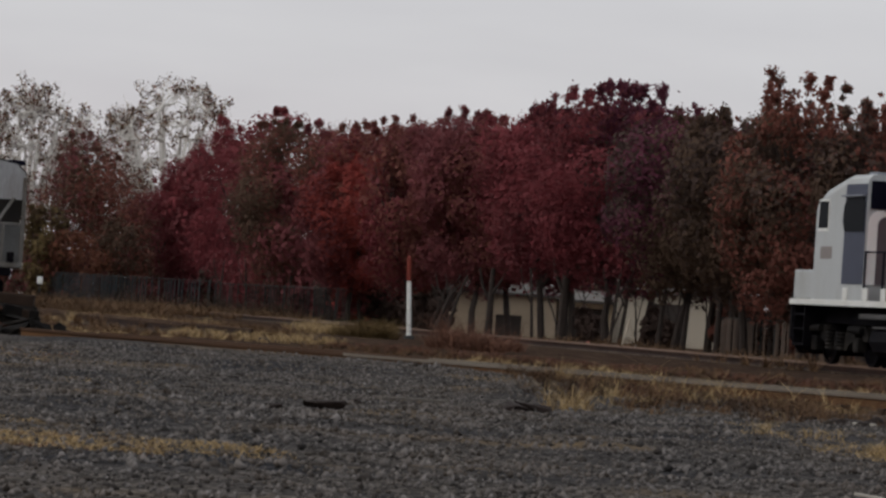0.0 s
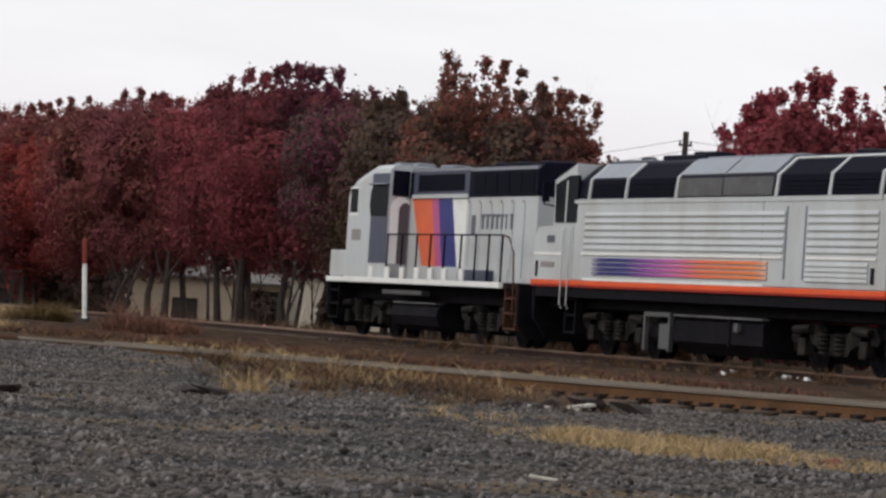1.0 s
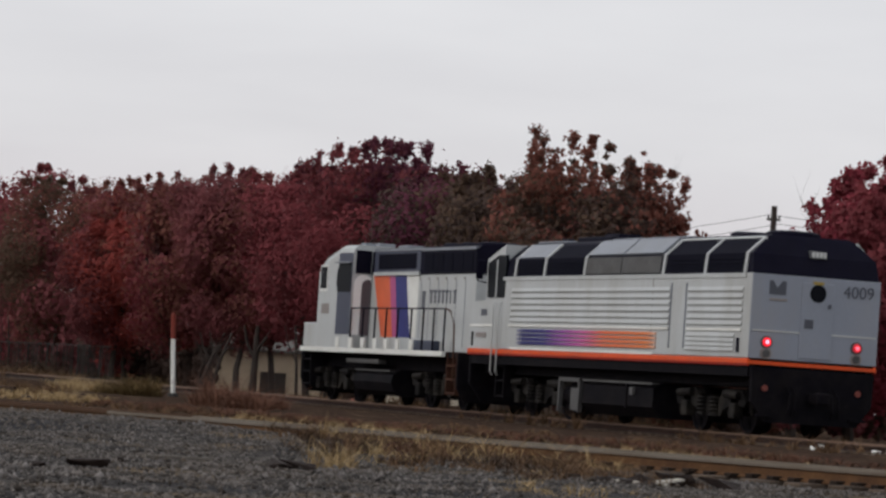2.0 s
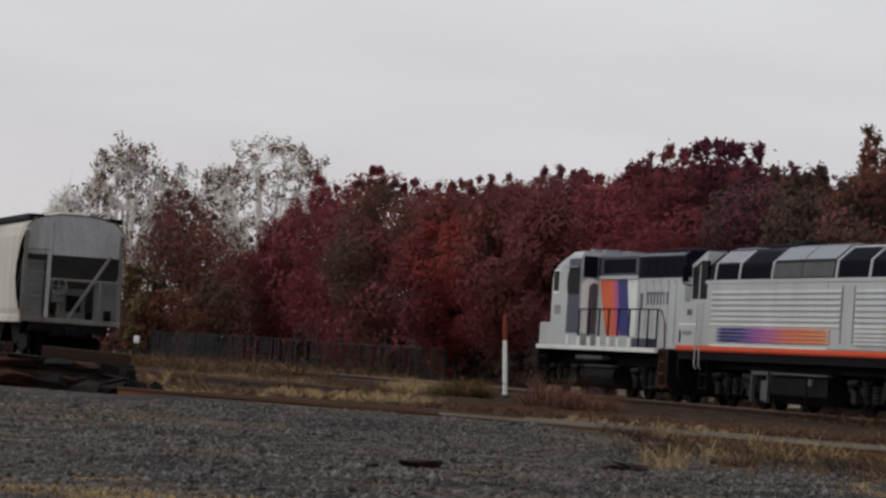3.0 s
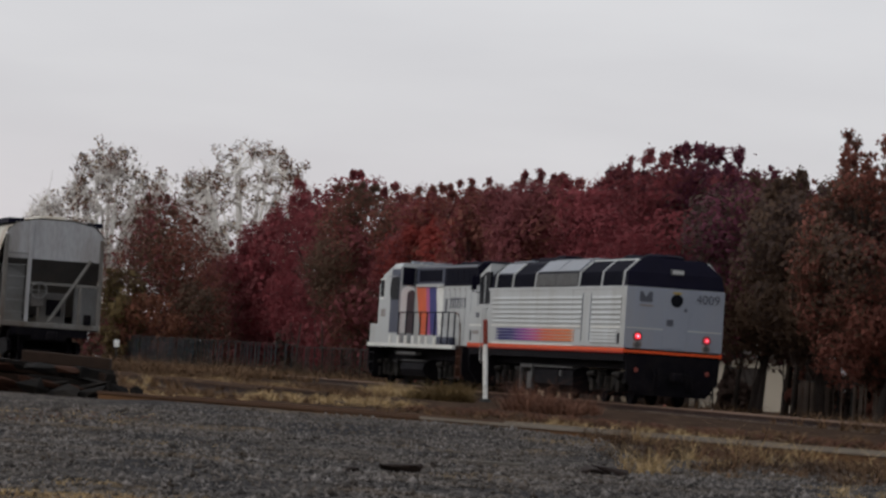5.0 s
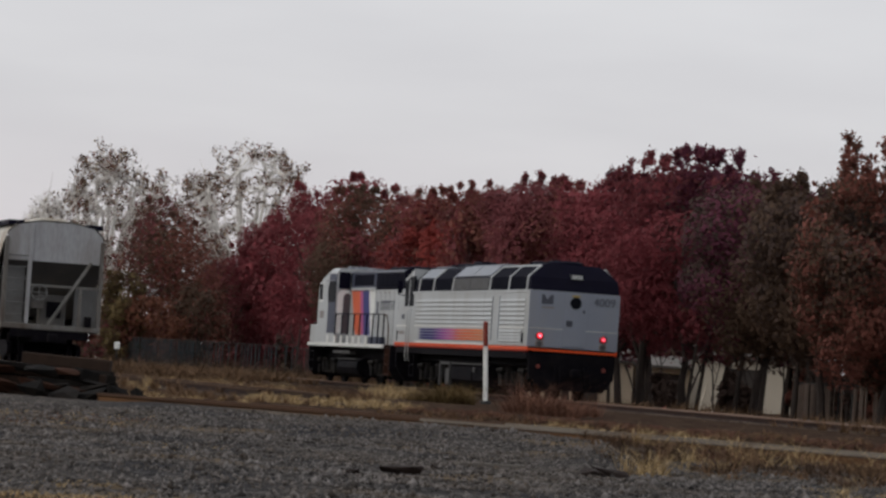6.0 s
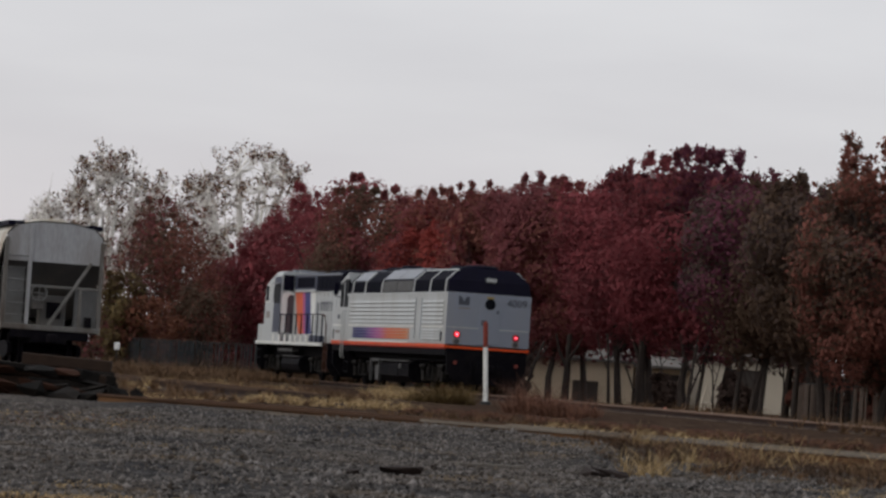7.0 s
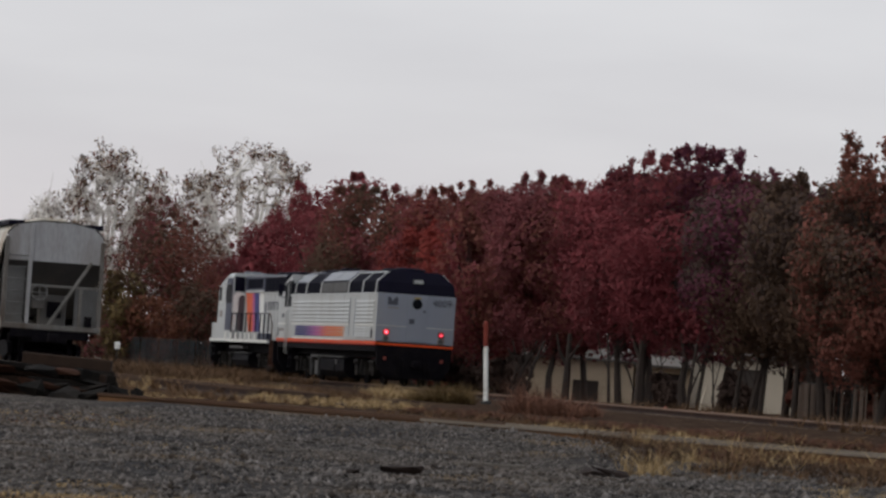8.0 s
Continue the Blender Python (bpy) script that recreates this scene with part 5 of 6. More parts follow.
bare_tree(36, -60, 392, 430, 50, "distant bare grey tree", 500, 0.3)


def brush(name, seed, px, y, top, half, colours, label, leaves=4500, size=0.15, base=0.15, group="undergrowth"):
    h_ = max(0.4, z_at(px, top, y))
    ob = leafy_tree(name, seed, h_, half * y / 6671.7, base, colours, leaves=leaves, size=size, spires=3, trunk=0.05)
    ob.matrix_world = pose(bearing(px, y, 600), y, 0, 0, 0, 50 * seed)
    return tagged(ob, label, "shrub", group)


plant("tree", 41, 288, 356, 148, 0.6, ["rust", "olive", "maroon", "olive"], "conical rust-brown tree before bare trees", behind=-55, cone=True, leaves=20000, size=0.13, spires=6)
brush("shrub", 42, 215, 222, 478, 44, ["gold", "olive", "gold"], "yellowish green shrub beside a hopper car")
brush("shrub", 43, 268, 222, 524, 66, ["orange", "rust", "orange"], "rusty orange shrub behind the fence")
brush("shrub", 44, 350, 224, 505, 60, ["olive", "rust", "olive"], "brown shrub behind the fence")
# second rank of trees closes the gaps of the row
for i, (px, top, col) in enumerate(((425, 478, "maroon"), (530, 368, "crimson"), (650, 310, "crimson"), (720, 345, "maroon"), (830, 345, "red"), (935, 340, "rust"), (1050, 335, "crimson"),
                                    (1165, 300, "grape"), (1285, 312, "umber"), (1405, 322, "umber"), (1520, 275, "olive"), (1630, 275, "rust"))):
    plant("tree", 60 + i, px, top + (95 if px > 1500 else 22 if px > 1250 else 8), (70 if px < 560 else 100), 2.6 if px > 860 else 0.5, [col, "maroon", col], f"{LEAF[col].name.split('_')[0]} autumn tree in the second rank of a row",
          behind=7, leaves=7000, size=0.20, spires=4)
for i in range(11):
    px = 400 + 42 * i + random.uniform(-8, 8)
    y = row_place(px)[1] + 3
    brush("shrub", 80 + i, px, y, 575 + random.uniform(-12, 14), 42, ["dark", "maroon", "dark"][i % 3:] + ["dark"], "dark tangled brush under autumn trees", 3800, 0.16)
for i in range(9):
    px = 1440 + 60 * i
    y = row_place(px)[1] + 9
    brush("shrub", 95 + i, px, y, 655 + random.uniform(-15, 12), 50, ["rust", "olive", "dark"], "brown tangled brush under autumn trees", 3500, 0.13)
for i, px in enumerate((842, 872, 898, 922, 1185, 1300, 1455)):
    y = row_place(px)[1] + 4
    brush("shrub", 110 + i, px, y, (640 if px < 930 else 668) + random.uniform(-6, 10), 26, ["dark", "dark", "umber"], "low dark brush at the foot of the trees", 1700, 0.15)
for i, px in enumerate((835, 862, 890, 1150, 1195, 1300, 1390, 1440, 1020, 1050, 1170, 1215, 1245)):
    brush("shrub", 160 + i, px, 192, 600 + random.uniform(-8, 10), 42, ["dark", "dark", "olive"], "brown brush behind low buildings", 4500, 0.16)
for i, px in enumerate((898, 1190, 1325, 1468, 1520)):
    brush("shrub", 180 + i, px, row_place(px)[1] + 3, 668 + 0.06 * (px - 784) - random.uniform(0, 10), 16, ["dark", "dark", "umber"], "dark leggy brush at the foot of the trees", 600, 0.11)
# brown brush against the sky far behind
for i in range(10):
    px = 1950 + 60 * i
    brush("shrub", 120 + i, px, 118, 610, 55, ["maroon", "olive"], "dark brush behind the running track", 2500, 0.17)


def stems(name, spots, material, label, width=0.02):
    """Leaning bare saplings and trunks among the trees."""
    for px, y, top, lean, r in spots:
        ob = new(name)
        bm = bmesh.new()
        h_ = z_at(px, top, y)
        pts = [(0, 0, -0.05), (lean * 0.3, 0, h_ * 0.35), (lean * 0.62, 0.05, h_ * 0.7), (lean, 0.1, h_)]
        tube(bm, pts, r, 7, r * 0.5)
        tube(bm, [(lean * 0.45, 0, h_ * 0.5), (lean * 0.45 - 0.35, 0.1, h_ * 0.75), (lean * 0.45 - 0.5, 0.1, h_ * 1.0)], r * 0.5, 6, r * 0.25)
        tube(bm, [(lean * 0.55, 0, h_ * 0.62), (lean * 0.55 + 0.4, -0.1, h_ * 0.85), (lean * 0.55 + 0.65, -0.1, h_ * 1.1)], r * 0.45, 6, r * 0.2)
        part("trunk", bm, material, ob)
        ob.matrix_world = pose(bearing(px, y), y, 0)
        tagged(ob, label, "tree", "bare stems")


for i in range(15):
    px = -300 + 46 * i
    brush("shrub", 140 + i, px, 250, 555 + random.uniform(-14, 14), 46, [["maroon", "olive"], ["rust", "olive"]][i % 2], "brown brush beyond the hopper cars", 2200, 0.22)


stems("sapling", [(905, 150, 600, 0.9, 0.10), (925, 152, 600, 0.75, 0.09), (1000, 147, 590, 0.05, 0.17), (1078, 142, 590, -0.2, 0.07), (1130, 138, 560, 0.06, 0.22), (1215, 134, 590, 0.3, 0.08),
                  (1232, 135, 590, 0.4, 0.09), (1300, 128, 580, 0.3, 0.10), (1345, 127, 580, 0.25, 0.11), (1405, 124, 570, 0.1, 0.12), (1430, 124, 570, -0.1, 0.08), (1500, 120, 580, 0.1, 0.09),
                  (520, 205, 575, 0.2, 0.07), (570, 200, 575, -0.2, 0.07), (640, 195, 570, 0.3, 0.07), (700, 188, 575, -0.1, 0.06), (745, 184, 580, 0.2, 0.06)],
      BARK, "bare dark trunk at the edge of the trees")


rnd = random.Random(77)
stems("sapling", [(px, row_place(px)[1] + rnd.uniform(0, 5), rnd.uniform(590, 625), rnd.choice((-1, 1)) * rnd.uniform(0.2, 1.1), rnd.uniform(0.022, 0.05))
                  for px in [870 + 34 * i + rnd.uniform(-15, 15) for i in range(20)] if not 940 < px < 1115], BARK, "thin leaning bare sapling under the trees")


# ---------------------------------------------------------------- fence, buildings, poles
FENCE_SLAT = mat("weathered_blue_grey_slat", (0.019, 0.025, 0.029), 0.8, 0, 0.25, 2, 30, random_hue=0.3, spec=0.2)
FENCE_POST = mat("dull_galvanised_post", (0.035, 0.035, 0.034), 0.7, 0.0, 0.2, 3, 30)


def fence(a, b, n, full, slat_material, tall, label):
    d = (b - a) / n
    fe = thing("fence", Matrix.Translation(a) @ Matrix.Rotation(math.atan2(d.y, d.x), 4, "Z"), label, "fence")
    w = d.length
    bm = bmesh.new()
    box(bm, 0, 0.11, -0.012, 0.012, 0.08, tall)
    me = bpy.data.meshes.new("slat")
    bm.to_mesh(me)
    bm.free()
    me.materials.append(slat_material)
    for i in range(n):
        bm = bmesh.new()
        tube(bm, [(i * w, 0.06, 0), (i * w, 0.06, tall + 0.07)], 0.03, 7)
        part("post", bm, FENCE_POST, fe)
        m = 9 if i < full else 6
        for k in range(m):
            if i >= full and random.random() < 0.3:
                continue
            s = new("slat", me)
            s.parent = fe
            s.matrix_basis = pose(i * w + 0.1 + (w - 0.15) * k / m, 0, random.uniform(-0.04, 0.04), 0, random.uniform(-1.5, 1.5), 0)
    for z in (0.12, tall + 0.04):
        bm = bmesh.new()
        tube(bm, [(0, 0.05, z), (n * w, 0.05, z)], 0.02, 6)
        part("rail", bm, FENCE_POST, fe)


fence(Vector((bearing(214, 222), 222, 0)), Vector((bearing(520, 204), 204, 0)), 9, 4, FENCE_SLAT, 1.68, "dark slatted chain-link fence before the trees")
FENCE_BROWN = mat("rotting_brown_slat", (0.026, 0.021, 0.020), 0.9, 0, 0.3, 2, 30, random_hue=0.5, spec=0.1)
fence(Vector((bearing(522, 203.8), 203.8, 0)), Vector((bearing(745, 174), 174, 0)), 13, 0, FENCE_BROWN, 1.6, "rotting brown slatted fence with gaps under autumn trees")

FENCE_PALE = mat("bleached_brown_slat", (0.092, 0.069, 0.057), 0.9, 0, 0.3, 2, 30, random_hue=0.45, spec=0.1)
a_, b_ = row_place(1425, 1.5), row_place(1650, 1.5)
fence(Vector((*a_, 0)), Vector((*b_, 0)), 9, 0, FENCE_PALE, 1.25, "bleached brown slatted fence with gaps under autumn trees")

BEIGE = mat("beige_rendered_wall", (0.56, 0.45, 0.33), 0.9, 0, 0.12, 0.8, 25, dirt=(0.36, 0.28, 0.20), dirt_amount=0.3)
CREAM = mat("pale_cream_siding", (0.46, 0.40, 0.32), 0.85, 0, 0.08, 0.8, 25)
DARK_DOOR = mat("dark_brown_door", (0.055, 0.045, 0.04), 0.7, 0, 0.2, 2, 30)
PALE_ROOF = mat("dull_metal_roof", (0.11, 0.095, 0.085), 0.7, 0.0, 0.1, 1, 20)


def low_building(name, px0, px1, y, wall_top, material, openings, label, depth=7.0, rise=0.5):
    x0, x1 = bearing(px0, y), bearing(px1, y)
    b = thing(name, pose(x0, y, 0), label, "building")
    w = x1 - x0
    cuts = sorted((bearing(p, y) - x0, bearing(q, y) - x0, t) for p, q, t in openings)
    bm = bmesh.new()
    x = 0.0
    for a, c, t in cuts:
        box(bm, x, a, 0, 0.2, 0, wall_top)
        box(bm, a, c, 0, 0.2, t, wall_top)
        x = c
    box(bm, x, w, 0, 0.2, 0, wall_top)
    part("front_wall", bm, material, b)
    for a, c, t in cuts:
        door = bar("door", a, c, 0.1, 0.15, 0, t, DARK_DOOR, b)
        for k in range(1, 4):
            bar("door_panel_groove", a + 0.03, c - 0.03, 0.085, 0.1, t * k / 4 - 0.02, t * k / 4 + 0.02, DARK_DOOR, door)
    bar("side_wall", 0.0, 0.2, 0.2, depth, 0, wall_top, material, b)
    bar("side_wall", w - 0.2, w, 0.2, depth, 0, wall_top, material, b)
    bar("back_wall", 0.2, w - 0.2, depth - 0.2, depth, 0, wall_top, material, b)
    bm = bmesh.new()
    prism(bm, [(-0.3, wall_top), (depth / 2, wall_top + rise), (depth + 0.3, wall_top), (depth + 0.3, wall_top + 0.12), (depth / 2, wall_top + rise + 0.12), (-0.3, wall_top + 0.12)],
          -0.3, w + 0.3, "x")
    part("roof", bm, PALE_ROOF, b)
    return b


low_building("shed", 932, 1118, 172, 1.85, BEIGE, [(1012, 1058, 0.95)], "long low beige shed behind the trees")
low_building("garage", 1122, 1226, 176, 1.75, BEIGE, [(1140, 1205, 1.5)], "low beige garage with a dark door")
low_building("cottage", 1238, 1432, 168, 2.3, CREAM, [(1290, 1345, 1.9)], "pale cream low building behind the trees", rise=0.9)

MARKER_RED = mat("faded_red_paint", (0.185, 0.030, 0.021), 0.6, 0, 0.2, 4, 40, dirt=(0.15, 0.05, 0.03), dirt_amount=0.3)


def marker_post():
    y = 110.0
    ob = thing("marker_post", Matrix.Translation((bearing(861, y), y, 0)) @ Matrix.Rotation(radians(-3.6), 4, "Y"), "white marker post with a red top beside the track", "post")
    bm = bmesh.new()
    lathe(bm, [(0, 0.066), (0.02, 0.07), (1.68, 0.066)], 14, "z")
    part("post", bm, WHITE_PAINT, ob)
    bm = bmesh.new()
    lathe(bm, [(1.68, 0.07), (2.36, 0.068), (2.40, 0.054), (2.42, 0.02)], 14, "z")
    part("red_top", bm, MARKER_RED, ob, "faded red painted top")
    bm = bmesh.new()
    lathe(bm, [(-0.05, 0.16), (0.08, 0.15), (0.1, 0.1)], 12, "z")
    part("footing", bm, FENCE_POST, ob)


marker_post()


def utility_pole():
    y = 190.0
    x = bearing(1910, y)
    h_ = z_at(1910, 374, y)
    ob = thing("utility_pole", pose(x, y, 0), "dark wooden utility pole carrying thin wires", "utility pole")
    bm = bmesh.new()
    lathe(bm, [(-0.1, 0.2), (h_ * 0.5, 0.18), (h_, 0.15)], 10, "z")
    part("pole", bm, BARK, ob)
    bar("cross_arm", -0.35, 0.35, -0.06, 0.06, h_ - 0.75, h_ - 0.63, BARK, ob, 0.01)
    for k in (-0.28, 0.28):
        bm = bmesh.new()
        lathe(bm, [(h_ - 0.63, 0.03), (h_ - 0.55, 0.06), (h_ - 0.48, 0.05), (h_ - 0.46, 0.02)], 8, "z", (k, 0, 0))
        part("insulator", bm, FENCE_POST, ob)
    for k, (dx, dz) in enumerate(((-0.28, -0.46), (0.28, -0.9))):
        for way, far in ((-1, 11), (1, 45)):
            bm = bmesh.new()
            pts = [(dx + way * far * s, 3 * way * s, h_ + dz - (0.06 * far) * s * (1 - s) - (2.2 if way < 0 else 0.5) * s) for s in [i / 10 for i in range(11)]]
            tube(bm, pts, 0.013, 5)
            part("wire", bm, BLACK_PAINT, ob)


utility_pole()


def sign_box():
    y = 204.0
    ob = thing("utility_box", pose(bearing(204, y), y, 0), "small white utility box on a thin post", "utility box")
    bar("post", -0.04, 0.04, -0.04, 0.04, 0, 1.0, FENCE_POST, ob)
    bar("box", -0.15, 0.15, -0.1, 0.1, 0.95, 1.35, WHITE_PAINT, ob, 0.04)


sign_box()


def white_trestle():
    y = 121.0
    ob = thing("trestle", pose(bearing(1250, y), y, 0), "white wooden trestle leaning at the trees", "trestle")
    for a, b in (((-0.24, 0, 0), (0.02, 0.1, 1.05)), ((0.26, 0, 0), (-0.02, 0.1, 1.0)), ((-0.12, 0.05, 0.45), (0.12, 0.05, 0.45))):
        bm = bmesh.new()
        tube(bm, [a, b], 0.03, 4)
        part("board", bm, CREAM, ob)


white_trestle()


# ---------------------------------------------------------------- old ties and scrap at the end of the siding
OLD_TIE = mat("black_creosoted_wood", (0.008, 0.007, 0.0065), 0.9, 0, 0.4, 6, 50, bump=0.6, random_hue=0.5, dirt=(0.022, 0.016, 0.012), dirt_amount=0.25, spec=0.15)
TAN_WOOD = mat("rusty_tan_plank", (0.028, 0.017, 0.012), 0.9, 0, 0.35, 6, 50, bump=0.5, dirt=(0.025, 0.016, 0.012), dirt_amount=0.4, spec=0.15)

RUSTY_TIMBER = mat("reddish_rotten_timber", (0.045, 0.02, 0.013), 0.9, 0, 0.4, 6, 50, bump=0.6, dirt=(0.02, 0.012, 0.009), dirt_amount=0.4, spec=0.1)


def tie_stack(name, x, y, rows, label):
    ob = thing(name, pose(x, y, 0), label, "tie stack", "stacks of old ties")
    for (dx, dy, z, yaw, tilt, length, m) in rows:
        bm = bmesh.new()
        box(bm, -length / 2, length / 2, -0.12, 0.12, -0.085, 0.085, 0.02)
        t = part("timber", bm, m, ob)
        t.matrix_basis = pose(dx, dy, z, 0, tilt, yaw)


tie_stack("tie_stack", -5.65, 55.1, [
    (-0.55, -0.6, 0.085, 8, 0, 1.0, TAN_WOOD), (-0.55, -0.3, 0.09, 14, 0, 1.1, OLD_TIE), (0.35, -0.5, 0.09, 4, 0, 1.3, OLD_TIE), (0.4, -0.75, 0.085, -6, 0, 1.2, OLD_TIE),
    (0.1, -0.15, 0.09, 20, 0, 1.9, OLD_TIE), (0.35, -0.6, 0.26, 9, 2, 1.1, OLD_TIE), (-0.45, -0.4, 0.27, -5, 0, 0.9, TAN_WOOD), (0.45, -0.2, 0.27, 12, 0, 1.2, OLD_TIE),
    (0.0, -0.2, 0.44, 2, 3.5, 1.9, TAN_WOOD), (-0.5, -0.15, 0.43, 6, 2, 1.2, OLD_TIE), (0.3, -0.1, 0.60, -3, 2, 1.3, TAN_WOOD), (0.5, -0.25, 0.42, 15, 0, 1.0, OLD_TIE), (0.05, -0.45, 0.43, -2, 4.5, 1.75, TAN_WOOD), (0.75, -0.5, 0.40, 35, 8, 0.6, OLD_TIE), (0.95, -0.75, 0.07, 20, -3, 0.75, OLD_TIE)],
    "ragged stack of old black and rusty timbers on gravel")
tie_stack("tie_stack", -9.15, 67.5, [(0.18 * math.sin(5 * k + 3 * j), 0.3 * k - 0.6, 0.09 + 0.175 * j, 6 * math.sin(7 * k + 2 * j), 1.2 * math.sin(3 * k + 5 * j), 2.2, TAN_WOOD if j == 3 and k == 1 else OLD_TIE) for j in range(4) for k in range(4)],
          "neat stack of black creosoted railway ties")


def lump(name, x, y, size, material, label, category, seed):
    """An angular broken piece: the hull of a few scattered points, lying askew."""
    rng = np.random.default_rng(seed)
    bm = bmesh.new()
    for p in rng.uniform(-0.5, 0.5, (11, 3)):
        bm.verts.new((p[0] * size[0], p[1] * size[1], (p[2] + 0.3) * size[2]))
    bmesh.ops.convex_hull(bm, input=bm.verts)
    ob = part(name, bm, material)
    ob.matrix_world = pose(x, y, height(x, y) - size[2] * 0.05, rng.uniform(-8, 8), rng.uniform(-12, 12), rng.uniform(-25, 25))
    return tagged(ob, label, category, "litter on the lot")


# ---------------------------------------------------------------- litter on the lot
ROCK = mat("dark_wet_wood", (0.019, 0.012, 0.010), 0.8, 0, 0.4, 8, 60, bump=0.5, spec=0.2)
for i, (dx, dy, sx) in enumerate(((0.75, -1.1, 0.5), (0.35, -1.15, 0.6), (1.15, -0.9, 0.35), (-0.1, -1.1, 0.4), (1.45, -1.0, 0.22))):
    lump("wood_chunk", -5.65 + dx, 55.1 + dy, (sx, 0.35, 0.34), OLD_TIE, "black splintered timber lump beside a stack", "wood chunk", 50 + i)
heap = random.Random(5)
for i in range(12):
    dx, dz = heap.uniform(-0.95, 0.9), heap.uniform(0.05, 0.45)
    piece = lump("wood_chunk", -5.65 + dx, 55.1 - 0.85 + 0.5 * dz, (heap.uniform(0.6, 1.1), 0.3, heap.uniform(0.10, 0.18)), (OLD_TIE, RUSTY_TIMBER)[i % 2],
                 "splintered rotten timber slab in a heap", "wood chunk", 200 + i)
    piece.location.z += dz * (1 - 0.45 * abs(dx))
lump("wood_chunk", -0.22, 29.7, (0.40, 0.25, 0.15), ROCK, "dark broken chunk of wood on gravel", "wood chunk", 3)
lump("wood_chunk", -0.58, 28.6, (0.15, 0.12, 0.05), ROCK, "small dark chunk of wood on gravel", "wood chunk", 4)
lump("wood_chunk", 1.42, 33.6, (0.34, 0.2, 0.14), ROCK, "dark broken chunk of wood on gravel", "wood chunk", 5)
lump("wood_chunk", 1.66, 34.0, (0.4, 0.2, 0.15), ROCK, "dark broken chunk of wood on gravel", "wood chunk", 6)
lump("wood_chunk", 0.05, 31.2, (0.08, 0.08, 0.06), ROCK, "small dark chunk of wood on gravel", "wood chunk", 7)
lump("brick", 5.36, 24.6, (0.22, 0.14, 0.08), mat("red_brick", (0.14, 0.05, 0.035), 0.9, 0, 0.2, 8, 60), "broken red brick in dry grass", "brick", 8)


def board(x, y, length, width, yaw, material, label, tilt=0.0, thick=0.025):
    bm = bmesh.new()
    box(bm, -length / 2, length / 2, -width / 2, width / 2, 0, thick, 0.003)
    ob = part("board", bm, material)
    ob.matrix_world = pose(x, y, height(x, y) + 0.035, 0, tilt, yaw)
    return tagged(ob, label, "board", "litter on the lot")


PALE_WOOD = mat("bleached_wood", (0.42, 0.39, 0.34), 0.8, 0, 0.2, 6, 40)
board(5.05, 34.2, 0.26, 0.12, 25, PALE_WOOD, "bleached board lying by the rail", -8)
# dark scraps, enlarged to stand in for the shaded hollow under the rail
for i, (dx, dy, sx, sz) in enumerate(((4.42, 34.6, 0.24, 0.09), (4.62, 34.4, 0.3, 0.08), (4.8, 34.7, 0.26, 0.1), (4.95, 34.3, 0.2, 0.07), (5.2, 34.6, 0.34, 0.11), (5.5, 34.2, 0.3, 0.1), (4.2, 34.9, 0.2, 0.07))):
    lump("wood_chunk", dx, dy, (sx * 1.4, 0.35, sz * 1.5), ROCK, "dark wood scrap filling in the shaded hollow beside the rail", "wood chunk", 70 + i)
for i, (dx, dy) in enumerate(((4.55, 34.1), (4.74, 34.2), (4.98, 33.9))):
    lump("litter", dx, dy, (0.09, 0.06, 0.05), PALE_WOOD, "small bleached splinter beside the rail", "litter", 85 + i)
board(4.3, 35.3, 0.16, 0.06, 50, TAN_WOOD, "bleached board lying by the rail")
board(2.47, 17.8, 0.14, 0.03, -10, PALE_WOOD, "bleached stick lying on gravel", 6, 0.014)
board(0.55, 33.5, 0.7, 0.08, 30, mat("grey_wood", (0.13, 0.115, 0.10), 0.9, 0, 0.25, 6, 40), "grey weathered board on gravel")
CONCRETE = mat("weathered_pale_concrete", (0.30, 0.26, 0.215), 0.9, 0, 0.25, 2, 30, bump=0.4, dirt=(0.14, 0.11, 0.085), dirt_amount=0.35)


def concrete_block(px, y, w, h_):
    ob = thing("concrete_block", pose(bearing(px, y), y, 0, 0, 0, 12), "pale weathered concrete block lying beside a track", "concrete block")
    bm = bmesh.new()
    prism(bm, [(-w / 2, -0.05), (w / 2, -0.05), (w / 2 - 0.08, h_ * 0.85), (w / 2 - 0.2, h_), (-w / 2 + 0.06, h_ * 0.92)], -0.35, 0.35, "y")
    bmesh.ops.bevel(bm, geom=list(bm.edges), offset=0.03, segments=2, affect="EDGES", profile=0.5)
    part("block", bm, CONCRETE, ob)


concrete_block(10, 84, 1.0, 0.42)
FADED_PINK = mat("faded_pink_plastic", (0.55, 0.20, 0.15), 0.6, 0, 0.15, 6, 40)
for i, (px, y, m) in enumerate(((2010, 79, WHITE_PAINT), (2024, 79.5, WHITE_PAINT), (2046, 80, WHITE_PAINT), (2122, 76, WHITE_PAINT), (2150, 76.5, WHITE_PAINT),
                                (2162, 75.8, WHITE_PAINT), (1549, 97, FADED_PINK), (1178, 134, FADED_PINK), (1146, 136, WHITE_PAINT), (1160, 136, WHITE_PAINT))):
    lump("litter", bearing(px, y), y, (0.3, 0.2, 0.28) if m is FADED_PINK else (0.24, 0.15, 0.16), m,
         "scrap of faded pink litter beside the track" if m is FADED_PINK else "scrap of white litter beside the track", "litter", 20 + i)


